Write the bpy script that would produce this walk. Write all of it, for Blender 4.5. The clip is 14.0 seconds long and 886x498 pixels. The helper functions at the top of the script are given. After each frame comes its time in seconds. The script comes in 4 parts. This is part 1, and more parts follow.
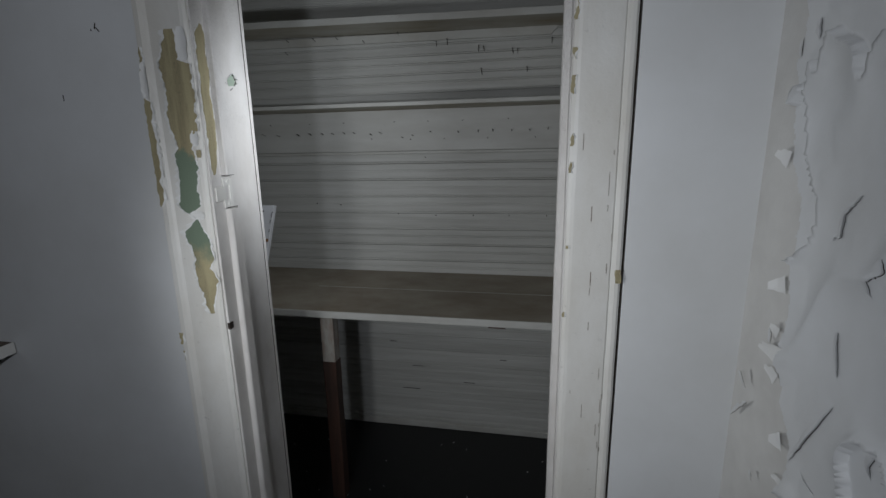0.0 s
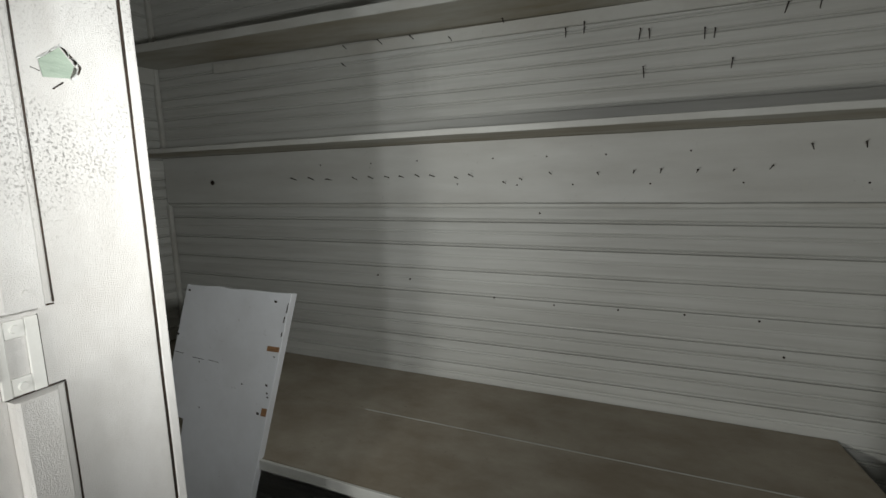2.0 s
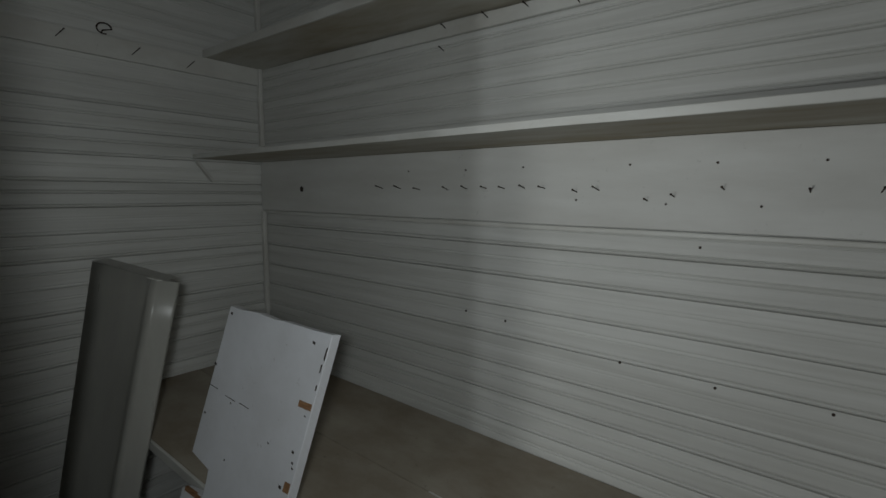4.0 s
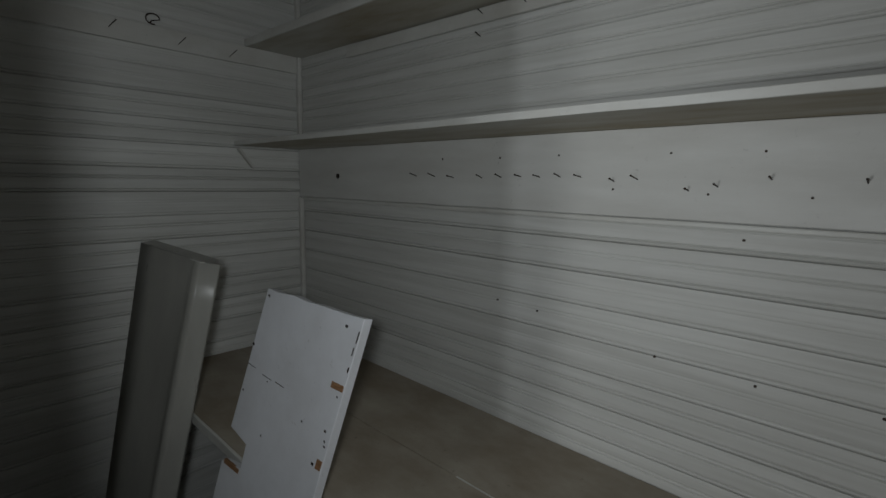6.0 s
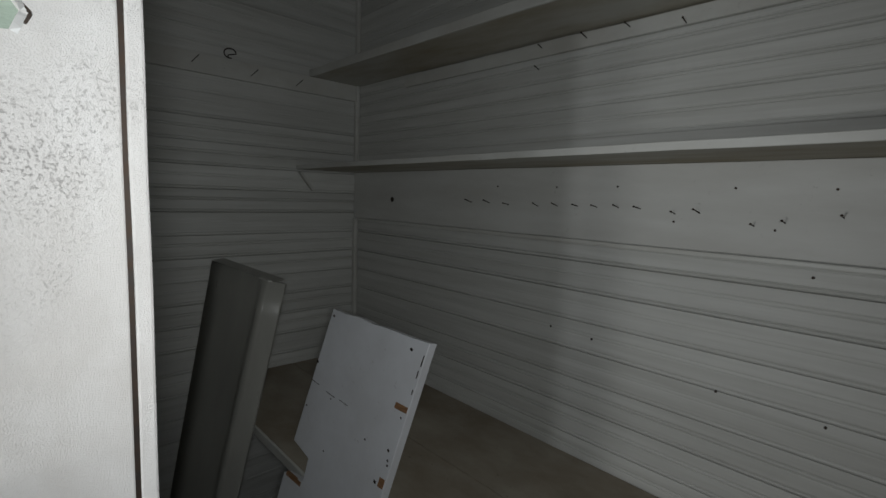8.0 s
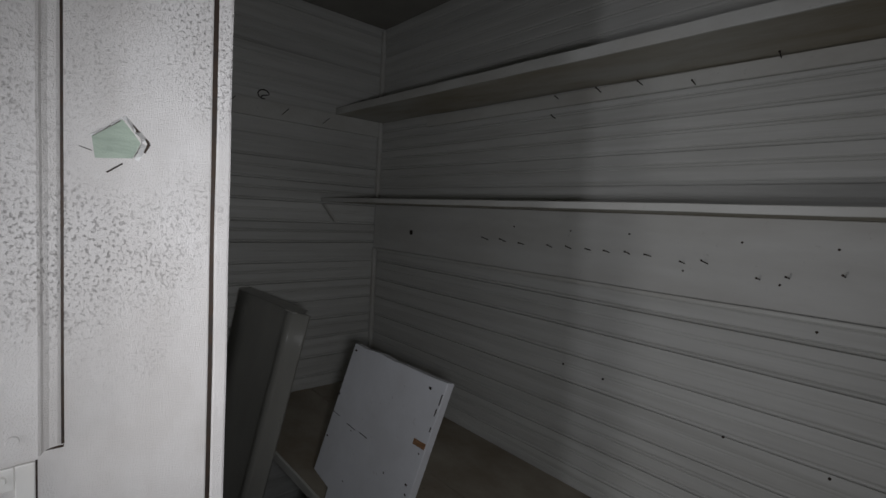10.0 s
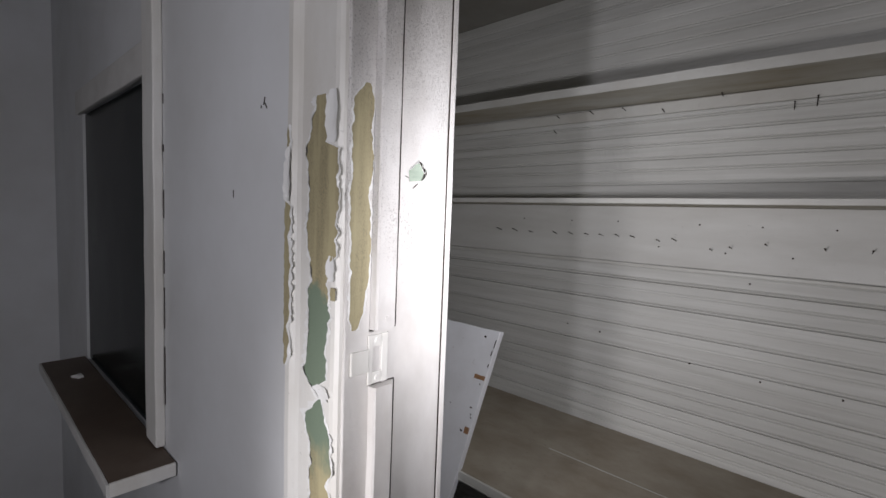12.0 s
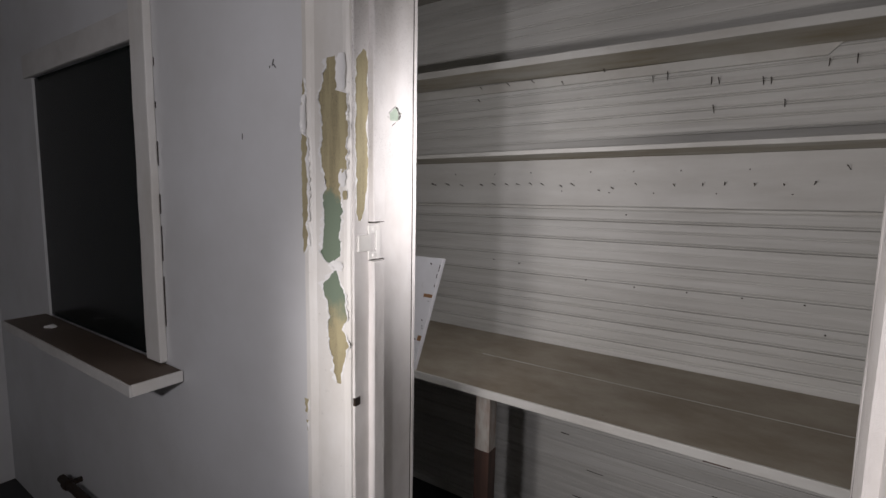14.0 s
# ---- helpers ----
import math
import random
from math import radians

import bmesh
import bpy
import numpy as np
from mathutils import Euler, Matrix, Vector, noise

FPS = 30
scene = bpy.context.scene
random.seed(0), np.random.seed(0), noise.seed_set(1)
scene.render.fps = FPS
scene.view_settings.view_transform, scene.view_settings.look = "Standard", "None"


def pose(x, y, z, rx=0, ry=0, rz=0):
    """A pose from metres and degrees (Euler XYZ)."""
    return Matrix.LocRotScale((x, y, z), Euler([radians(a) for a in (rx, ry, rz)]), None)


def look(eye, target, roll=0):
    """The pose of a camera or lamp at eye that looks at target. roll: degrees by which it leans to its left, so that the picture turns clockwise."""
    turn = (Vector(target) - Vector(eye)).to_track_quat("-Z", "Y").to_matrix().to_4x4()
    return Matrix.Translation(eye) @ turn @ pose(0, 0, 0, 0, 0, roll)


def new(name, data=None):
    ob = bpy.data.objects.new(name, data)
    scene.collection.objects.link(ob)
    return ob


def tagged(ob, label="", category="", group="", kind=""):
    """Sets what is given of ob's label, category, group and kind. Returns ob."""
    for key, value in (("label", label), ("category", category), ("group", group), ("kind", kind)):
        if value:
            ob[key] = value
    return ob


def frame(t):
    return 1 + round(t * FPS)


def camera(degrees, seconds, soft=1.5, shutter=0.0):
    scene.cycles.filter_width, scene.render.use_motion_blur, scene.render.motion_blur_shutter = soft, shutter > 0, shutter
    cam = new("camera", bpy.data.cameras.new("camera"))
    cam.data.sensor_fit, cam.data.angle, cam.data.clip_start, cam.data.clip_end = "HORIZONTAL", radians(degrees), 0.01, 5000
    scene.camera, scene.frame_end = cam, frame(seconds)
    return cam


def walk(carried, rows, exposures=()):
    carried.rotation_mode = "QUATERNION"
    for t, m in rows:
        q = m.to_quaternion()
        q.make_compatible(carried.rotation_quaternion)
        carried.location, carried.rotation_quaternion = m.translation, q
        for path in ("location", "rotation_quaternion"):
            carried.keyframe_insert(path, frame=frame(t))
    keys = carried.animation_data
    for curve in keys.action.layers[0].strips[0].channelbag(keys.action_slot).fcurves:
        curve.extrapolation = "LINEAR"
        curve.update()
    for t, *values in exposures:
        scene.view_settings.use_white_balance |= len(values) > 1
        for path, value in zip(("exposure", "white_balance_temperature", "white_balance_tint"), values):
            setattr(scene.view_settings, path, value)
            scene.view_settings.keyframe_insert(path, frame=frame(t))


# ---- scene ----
cam = camera(86.5, 14.0)
PATH = [
    (0, (0.307, 0.614, 1.315), (-0.058, 2.527, 0.862), -1.0),
    (0.5, (0.283, 0.726, 1.302), (-0.085, 2.639, 0.852), -0.9),
    (1, (0.200, 0.972, 1.316), (-0.211, 2.879, 0.872), -0.9),
    (1.5, (0.142, 1.130, 1.291), (-0.437, 3.006, 0.909), -1.2),
    (2, (0.120, 1.325, 1.348), (-0.660, 3.140, 1.037), -1.2),
    (2.5, (0.074, 1.473, 1.408), (-0.867, 3.222, 1.177), -0.5),
    (3, (0.031, 1.584, 1.394), (-1.062, 3.249, 1.204), -0.1),
    (3.5, (0.026, 1.618, 1.39), (-1.179, 3.198, 1.16), 0.4),
    (4, (0.03, 1.636, 1.336), (-1.212, 3.186, 1.092), 0.7),
    (4.2, (0.033, 1.639, 1.332), (-1.221, 3.173, 1.057), 0.6),
    (6.5, (0.033, 1.636, 1.334), (-1.339, 3.064, 1.054), 1.4),
    (7, (0.03, 1.623, 1.342), (-1.372, 3.025, 1.076), 1.6),
    (7.5, (0.023, 1.602, 1.357), (-1.405, 2.98, 1.103), 1.8),
    (7.7, (0.016, 1.592, 1.353), (-1.423, 2.959, 1.11), 1.9),
    (9.8, (0.036, 1.54, 1.411), (-1.461, 2.857, 1.253), 3.3),
    (10, (0.041, 1.534, 1.411), (-1.456, 2.851, 1.258), 3.3),
    (10.5, (0.048, 1.516, 1.419), (-1.447, 2.837, 1.285), 3.4),
    (11, (0.052, 1.471, 1.42), (-1.428, 2.811, 1.293), 3.5),
    (11.5, (0.07, 1.318, 1.41), (-1.375, 2.694, 1.28), 3.4),
    (12, (0.117, 1.157, 1.396), (-1.2535, 2.605, 1.239), 2.2),
    (12.5, (0.218, 1.099, 1.366), (-1.024, 2.654, 1.172), 1.2),
    (13, (0.258, 0.992, 1.346), (-0.898, 2.609, 1.125), 0.6),
    (13.5, (0.229, 0.850, 1.307), (-0.902, 2.484, 1.080), 0.6),
    (14, (0.244, 0.886, 1.297), (-0.8625, 2.538, 1.0735), 1.0),
]
EXPOSURE = [(0, -0.63, 6050, 8), (1, -0.55, 6250, 6), (1.5, -0.25, 6500, 5), (2, 0.0, 6500, 5), (3, -0.25, 6300, 3), (4, -0.3, 6200, 4), (6.5, -0.25, 6150, 6), (7.5, -0.5, 6250, 6), (9.8, -1.1, 6200, 11),
            (11, -0.75, 6350, 15), (11.5, -0.4, 6350, 15), (12, 0.3, 6350, 15), (12.5, 0.45, 6500, 15), (13, 0.38, 6550, 16), (13.5, 0.2, 6600, 17), (14, 0.2, 6600, 17)]
walk(cam, [(t, look(eye, target, roll)) for t, eye, target, roll in PATH], EXPOSURE)

# ---- light: an unlit empty house, a hand torch, a carried phone light held still ----
world = bpy.data.worlds.new("night")
scene.world = world
world.use_nodes = True
world.node_tree.nodes["Background"].inputs[0].default_value = (0.6, 0.7, 0.9, 1)
world.node_tree.nodes["Background"].inputs[1].default_value = 0.0


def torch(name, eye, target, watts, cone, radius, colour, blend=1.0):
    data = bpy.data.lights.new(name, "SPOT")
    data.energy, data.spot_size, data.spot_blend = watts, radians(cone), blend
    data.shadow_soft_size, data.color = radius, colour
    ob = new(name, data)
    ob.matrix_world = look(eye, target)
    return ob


# fixed lamp added in the doorway in place of the moving phone light
torch("phone_standin_doorway", (0.06, 1.563, 1.37), (-1.03, 2.31, 1.30), 13, 116, 0.03, (1.0, 1.0, 1.0))
torch("torch_waist", (-0.22, 0.85, 1.10), (0.50, 2.45, 0.86), 18.5, 112, 0.05, (1.0, 0.98, 0.95))
# second added lamp for the same phone light, set left to brighten the room wall
torch("phone_standin_room", (0.04, 0.36, 1.40), (-0.22, 1.50, 1.20), 17, 172, 0.04, (0.985, 0.98, 1.0), 0.7)


# ---- materials ----
def node(tree, kind, **sets):
    n = tree.nodes.new(kind)
    for key, value in sets.items():
        n.inputs[key].default_value = value
    return n


def paint(name, base, dark, rough=0.55, scale=6.0, stretch=(1, 1, 1), amount=0.5, bump=0.15, grain=180.0,
          specks=0.0, metal=0.0, per_piece=0.0, smear=0.0, crackle=0.0, speck_colour=(0.05, 0.045, 0.04), rise=None):
    """Paint, wood or metal with stains at a large scale, streaks along the grain, fine relief and specks."""
    m = bpy.data.materials.new(name)
    m.use_nodes = True
    t = m.node_tree
    bsdf = t.nodes["Principled BSDF"]
    bsdf.inputs["Metallic"].default_value = metal
    link = t.links.new
    geo = t.nodes.new("ShaderNodeNewGeometry")
    mapping = node(t, "ShaderNodeMapping", Scale=stretch)
    link(geo.outputs["Position"], mapping.inputs["Vector"])
    big = node(t, "ShaderNodeTexNoise", Scale=scale, Detail=6.0, Roughness=0.62)
    link(mapping.outputs["Vector"], big.inputs["Vector"])
    ramp = t.nodes.new("ShaderNodeValToRGB")
    ramp.color_ramp.elements[0].position, ramp.color_ramp.elements[1].position = 0.38, 0.66
    ramp.color_ramp.elements[0].color, ramp.color_ramp.elements[1].color = (0, 0, 0, 1), (amount, amount, amount, 1)
    link(big.outputs["Fac"], ramp.inputs["Fac"])
    mix = t.nodes.new("ShaderNodeMix")
    mix.data_type = "RGBA"
    mix.inputs["A"].default_value, mix.inputs["B"].default_value = (*base, 1), (*dark, 1)
    link(ramp.outputs["Color"], mix.inputs["Factor"])
    colour = mix.outputs["Result"]
    fine = node(t, "ShaderNodeTexNoise", Scale=grain, Detail=3.0, Roughness=0.6)
    link(geo.outputs["Position"], fine.inputs["Vector"])
    if specks:
        cut = t.nodes.new("ShaderNodeMapRange")
        cut.inputs["From Min"].default_value, cut.inputs["From Max"].default_value = 0.66 - 0.06 * specks, 0.72
        cut.inputs["To Max"].default_value = min(1.0, specks)
        mid = node(t, "ShaderNodeTexNoise", Scale=grain * 0.45, Detail=4.0, Roughness=0.7)
        link(geo.outputs["Position"], mid.inputs["Vector"])
        link(mid.outputs["Fac"], cut.inputs["Value"])
        patchy = node(t, "ShaderNodeTexNoise", Scale=7.0, Detail=2.0)
        link(geo.outputs["Position"], patchy.inputs["Vector"])
        where = t.nodes.new("ShaderNodeMapRange")
        where.inputs["From Min"].default_value, where.inputs["From Max"].default_value, where.inputs["To Min"].default_value = 0.42, 0.60, 0.15
        link(patchy.outputs["Fac"], where.inputs["Value"])
        if rise:
            # pitting that thins out towards the lower part of the wood
            high = t.nodes.new("ShaderNodeSeparateXYZ")
            link(geo.outputs["Position"], high.inputs[0])
            climb = t.nodes.new("ShaderNodeMath")
            climb.operation = "MULTIPLY_ADD"
            climb.inputs[1].default_value, climb.inputs[2].default_value = 1.3, -1.3 * rise
            climb.use_clamp = False
            link(high.outputs["Z"], climb.inputs[0])
            lift = t.nodes.new("ShaderNodeMath")
            lift.operation = "ADD"
            link(climb.outputs["Value"], lift.inputs[0])
            link(patchy.outputs["Fac"], lift.inputs[1])
            link(lift.outputs["Value"], where.inputs["Value"])
            where.inputs["To Min"].default_value = 0.06
        both = t.nodes.new("ShaderNodeMath")
        both.operation = "MULTIPLY"
        link(cut.outputs["Result"], both.inputs[0])
        link(where.outputs["Result"], both.inputs[1])
        m2 = t.nodes.new("ShaderNodeMix")
        m2.data_type = "RGBA"
        m2.inputs["B"].default_value = (*speck_colour, 1)
        link(both.outputs["Value"], m2.inputs["Factor"])
        link(colour, m2.inputs["A"])
        colour = m2.outputs["Result"]
    if crackle:
        net = node(t, "ShaderNodeMapping", Scale=(1.0, 1.0, 0.38))
        link(geo.outputs["Position"], net.inputs["Vector"])
        cells = node(t, "ShaderNodeTexVoronoi", Scale=430.0, Randomness=1.0)
        cells.feature = "DISTANCE_TO_EDGE"
        link(net.outputs["Vector"], cells.inputs["Vector"])
        line = t.nodes.new("ShaderNodeMapRange")
        line.inputs["From Min"].default_value, line.inputs["From Max"].default_value = 0.0, 0.07
        line.inputs["To Min"].default_value, line.inputs["To Max"].default_value = crackle, 0.0
        link(cells.outputs["Distance"], line.inputs["Value"])
        some = t.nodes.new("ShaderNodeMath")
        some.operation = "MULTIPLY"
        link(line.outputs["Result"], some.inputs[0])
        link(ramp.outputs["Color"], some.inputs[1])
        m4 = t.nodes.new("ShaderNodeMix")
        m4.data_type = "RGBA"
        m4.inputs["B"].default_value = (0.10, 0.085, 0.055, 1)
        link(some.outputs["Value"], m4.inputs["Factor"])
        link(colour, m4.inputs["A"])
        colour = m4.outputs["Result"]
    if smear:
        lay = node(t, "ShaderNodeMapping", Scale=(0.9, 0.9, 45.0))
        link(geo.outputs["Position"], lay.inputs["Vector"])
        streak = node(t, "ShaderNodeTexNoise", Scale=1.0, Detail=4.0, Roughness=0.7)
        link(lay.outputs["Vector"], streak.inputs["Vector"])
        cut = t.nodes.new("ShaderNodeMapRange")
        cut.inputs["From Min"].default_value, cut.inputs["From Max"].default_value, cut.inputs["To Max"].default_value = 0.52, 0.80, smear
        link(streak.outputs["Fac"], cut.inputs["Value"])
        m3 = t.nodes.new("ShaderNodeMix")
        m3.data_type = "RGBA"
        m3.inputs["B"].default_value = (0.20, 0.19, 0.165, 1)
        link(cut.outputs["Result"], m3.inputs["Factor"])
        link(colour, m3.inputs["A"])
        colour = m3.outputs["Result"]
    if per_piece:
        info = t.nodes.new("ShaderNodeObjectInfo")
        hue = node(t, "ShaderNodeHueSaturation")
        vary = t.nodes.new("ShaderNodeMapRange")
        vary.inputs["To Min"].default_value, vary.inputs["To Max"].default_value = 1 - per_piece, 1 + per_piece
        link(info.outputs["Random"], vary.inputs["Value"])
        link(vary.outputs["Result"], hue.inputs["Value"])
        link(colour, hue.inputs["Color"])
        colour = hue.outputs["Color"]
    link(colour, bsdf.inputs["Base Color"])
    gloss = t.nodes.new("ShaderNodeMapRange")
    gloss.inputs["To Min"].default_value, gloss.inputs["To Max"].default_value = rough - 0.12, min(1.0, rough + 0.15)
    link(big.outputs["Fac"], gloss.inputs["Value"])
    link(gloss.outputs["Result"], bsdf.inputs["Roughness"])
    add = t.nodes.new("ShaderNodeMath")
    add.operation = "MULTIPLY_ADD"
    add.inputs[1].default_value = 0.35
    link(fine.outputs["Fac"], add.inputs[0])
    link(big.outputs["Fac"], add.inputs[2])
    b = node(t, "ShaderNodeBump", Strength=bump, Distance=0.004)
    height = add.outputs["Value"]
    if rise:
        pit = t.nodes.new("ShaderNodeMath")
        pit.operation = "MULTIPLY_ADD"
        pit.inputs[1].default_value = -0.5
        link(both.outputs["Value"], pit.inputs[0])
        link(height, pit.inputs[2])
        height = pit.outputs["Value"]
    link(height, b.inputs["Height"])
    link(b.outputs["Normal"], bsdf.inputs["Normal"])
    return m


BEAD = paint("old_cream_paint", (0.59, 0.59, 0.565), (0.40, 0.395, 0.365), 0.5, 6.0, (0.5, 0.5, 9.0), 0.45, 0.10, 220, 0.0, 0, 0.06, 0.27)
PLANK = paint("plank_paint", (0.59, 0.59, 0.565), (0.45, 0.44, 0.41), 0.5, 4.0, (0.6, 0.6, 3.0), 0.6, 0.10, 200, 0.25)
EDGE = paint("shelf_paint", (0.58, 0.58, 0.55), (0.42, 0.40, 0.36), 0.5, 5.0, (1, 1, 2), 0.6, 0.12, 200, 0.3)
UNDER = paint("stained_shelf_underside", (0.50, 0.49, 0.44), (0.30, 0.245, 0.15), 0.6, 2.4, (1, 3, 1), 0.85, 0.12, 200, 0.3)
WALL = paint("wall_paint", (0.74, 0.75, 0.76), (0.62, 0.62, 0.61), 0.6, 2.0, (1, 1, 1), 0.7, 0.12, 90, 0.0)
TRIM = paint("gloss_trim_paint", (0.76, 0.75, 0.72), (0.58, 0.55, 0.49), 0.42, 7.0, (1, 1, 0.5), 0.6, 0.25, 160, 0.25)
JAMB = paint("grimy_jamb_paint", (0.73, 0.71, 0.69), (0.56, 0.53, 0.50), 0.45, 11.0, (1, 1, 0.6), 0.7, 0.7, 1000, 2.0, speck_colour=(0.31, 0.29, 0.28), rise=1.40)
FLAKE = paint("loose_white_paint", (0.80, 0.80, 0.79), (0.68, 0.67, 0.64), 0.5, 12.0, (1, 1, 1), 0.6, 0.2, 160)
OCHRE = paint("bare_ochre_paint", (0.41, 0.36, 0.215), (0.30, 0.26, 0.155), 0.65, 34.0, (1.6, 1.6, 0.16), 0.9, 0.35, 240, 0.6, speck_colour=(0.16, 0.13, 0.07), crackle=0.75)
PALE_GREEN = paint("pale_green_paint", (0.36, 0.43, 0.35), (0.27, 0.33, 0.27), 0.6, 40.0, (1, 1, 4), 0.8, 0.4, 200)
BENCH = paint("dusty_brown_paint", (0.245, 0.205, 0.152), (0.42, 0.385, 0.32), 0.55, 4.2, (1, 1.5, 1), 0.75, 0.15, 160, 0.5, speck_colour=(0.12, 0.10, 0.08))
BROWN = paint("bare_brown_wood", (0.075, 0.038, 0.027), (0.035, 0.022, 0.018), 0.6, 9.0, (3, 3, 0.4), 0.8, 0.2, 140)
WORN = paint("worn_leg_paint", (0.40, 0.385, 0.35), (0.20, 0.13, 0.10), 0.6, 14.0, (2, 2, 0.6), 0.9, 0.2, 140)
RAW = paint("raw_wood", (0.30, 0.16, 0.075), (0.16, 0.085, 0.04), 0.7, 40.0, (1, 1, 6), 0.8, 0.2, 300)
BOARD = paint("board_white_paint", (0.70, 0.71, 0.74), (0.55, 0.55, 0.56), 0.5, 7.0, (1, 1, 1), 0.55, 0.15, 150, 0.3, speck_colour=(0.2, 0.17, 0.14))
STEEL = paint("grey_enamel", (0.36, 0.355, 0.325), (0.25, 0.245, 0.22), 0.28, 3.0, (2, 2, 0.5), 0.7, 0.05, 120, 0.0, 0.0)
IRON = paint("rusty_nail", (0.035, 0.028, 0.024), (0.06, 0.035, 0.02), 0.6, 80.0, (1, 1, 1), 0.7, 0.1, 400, 0, 0.5)
FLOOR = paint("black_linoleum", (0.010, 0.011, 0.012), (0.02, 0.02, 0.02), 0.5, 4.0, (1, 1, 1), 0.6, 0.1, 120, 0.2, speck_colour=(0.16, 0.15, 0.14))
GLASS = paint("black_window_glass", (0.008, 0.011, 0.011), (0.02, 0.022, 0.021), 0.22, 3.0, (1, 1, 0.6), 0.7, 0.02, 60)
GLASS.node_tree.nodes["Principled BSDF"].inputs["Specular IOR Level"].default_value = 0.07
SILL = paint("brown_sill_paint", (0.09, 0.062, 0.043), (0.15, 0.115, 0.09), 0.6, 6.0, (1, 1, 1), 0.7, 0.2, 120, 0.3)
CEIL = paint("dark_ceiling", (0.30, 0.29, 0.26), (0.2, 0.19, 0.165), 0.7, 3.0, (1, 1, 1), 0.7, 0.15, 100)
PEEL = paint("plaster_paint", (0.71, 0.72, 0.73), (0.60, 0.60, 0.59), 0.55, 2.5, (1, 1, 1), 0.75, 0.2, 80, 0.0)
BARE = paint("bare_plaster", (0.68, 0.67, 0.645), (0.57, 0.555, 0.53), 0.75, 9.0, (1, 1, 1), 0.7, 0.3, 120)



def layered():
    """Ochre paint with a band of green under it, the border worn and uneven."""
    m = OCHRE.copy()
    m.name = "bared_old_paint"
    t = m.node_tree
    bsdf = t.nodes["Principled BSDF"]
    ochre = bsdf.inputs["Base Color"].links[0].from_socket
    geo = t.nodes.new("ShaderNodeNewGeometry")
    sep = t.nodes.new("ShaderNodeSeparateXYZ")
    t.links.new(geo.outputs["Position"], sep.inputs[0])
    wob = node(t, "ShaderNodeTexNoise", Scale=26.0, Detail=5.0, Roughness=0.65)
    t.links.new(geo.outputs["Position"], wob.inputs["Vector"])
    mad = t.nodes.new("ShaderNodeMath")
    mad.operation = "MULTIPLY_ADD"
    mad.inputs[1].default_value = 0.11
    t.links.new(wob.outputs["Fac"], mad.inputs[0])
    t.links.new(sep.outputs["Z"], mad.inputs[2])
    ramp = t.nodes.new("ShaderNodeValToRGB")
    span = t.nodes.new("ShaderNodeMapRange")
    span.inputs["From Min"].default_value, span.inputs["From Max"].default_value = 1.0, 1.5
    t.links.new(mad.outputs["Value"], span.inputs["Value"])
    t.links.new(span.outputs["Result"], ramp.inputs["Fac"])
    e = ramp.color_ramp.elements
    e[0].position, e[0].color = 0.24, (0, 0, 0, 1)
    e[1].position, e[1].color = 0.33, (1, 1, 1, 1)
    for at, v in ((0.70, 1), (0.73, 0)):
        k = e.new(at)
        k.color = (v, v, v, 1)
    mix = t.nodes.new("ShaderNodeMix")
    mix.data_type = "RGBA"
    mix.inputs["B"].default_value = (0.165, 0.215, 0.155, 1)
    t.links.new(ramp.outputs["Color"], mix.inputs["Factor"])
    t.links.new(ochre, mix.inputs["A"])
    t.links.new(mix.outputs["Result"], bsdf.inputs["Base Color"])
    return m


LAYERS = layered()

# the room face of the door trim
SKEW = Matrix.Translation((0, 1.463, 0))


# ---- mesh helpers ----
def part(name, bm, material, parent=None, label="", skew=False):
    if skew:
        bm.transform(SKEW)
    mesh = bpy.data.meshes.new(name)
    bm.to_mesh(mesh)
    bm.free()
    mesh.materials.append(material)
    ob = new(name, mesh)
    if parent:
        ob.parent = parent
    if label:
        tagged(ob, label)
    return ob


def thing(name, label, category, group="", kind="", at=(0, 0, 0)):
    ob = new(name)
    ob.location = at
    return tagged(ob, label, category, group, kind)


def slab(x0, x1, y0, y1, z0, z1, bevel=0.0015, slope=0.0, wear=0.0, cuts=0):
    """A box with softened edges; slope lifts it along x; wear makes its long edges uneven."""
    bm = bmesh.new()
    bmesh.ops.create_cube(bm, size=1)
    bm.transform(Matrix.Translation(((x0 + x1) / 2, (y0 + y1) / 2, (z0 + z1) / 2)) @ Matrix.Diagonal((x1 - x0, y1 - y0, z1 - z0, 1)))
    if cuts:
        size = (x1 - x0, y1 - y0, z1 - z0)
        axis = size.index(max(size))
        along = [e for e in bm.edges if abs((e.verts[0].co - e.verts[1].co)[axis]) > size[axis] * 0.5]
        bmesh.ops.subdivide_edges(bm, edges=along, cuts=cuts)
    if bevel:
        sharp = [e for e in bm.edges if len(e.link_faces) == 2 and e.calc_face_angle() > 0.5]
        bmesh.ops.bevel(bm, geom=sharp, offset=bevel, segments=2, profile=0.5, affect="EDGES")
    for v in bm.verts:
        v.co.z += slope * v.co.x
        if wear:
            v.co += wear * noise.noise_vector(v.co * 9)
    return bm


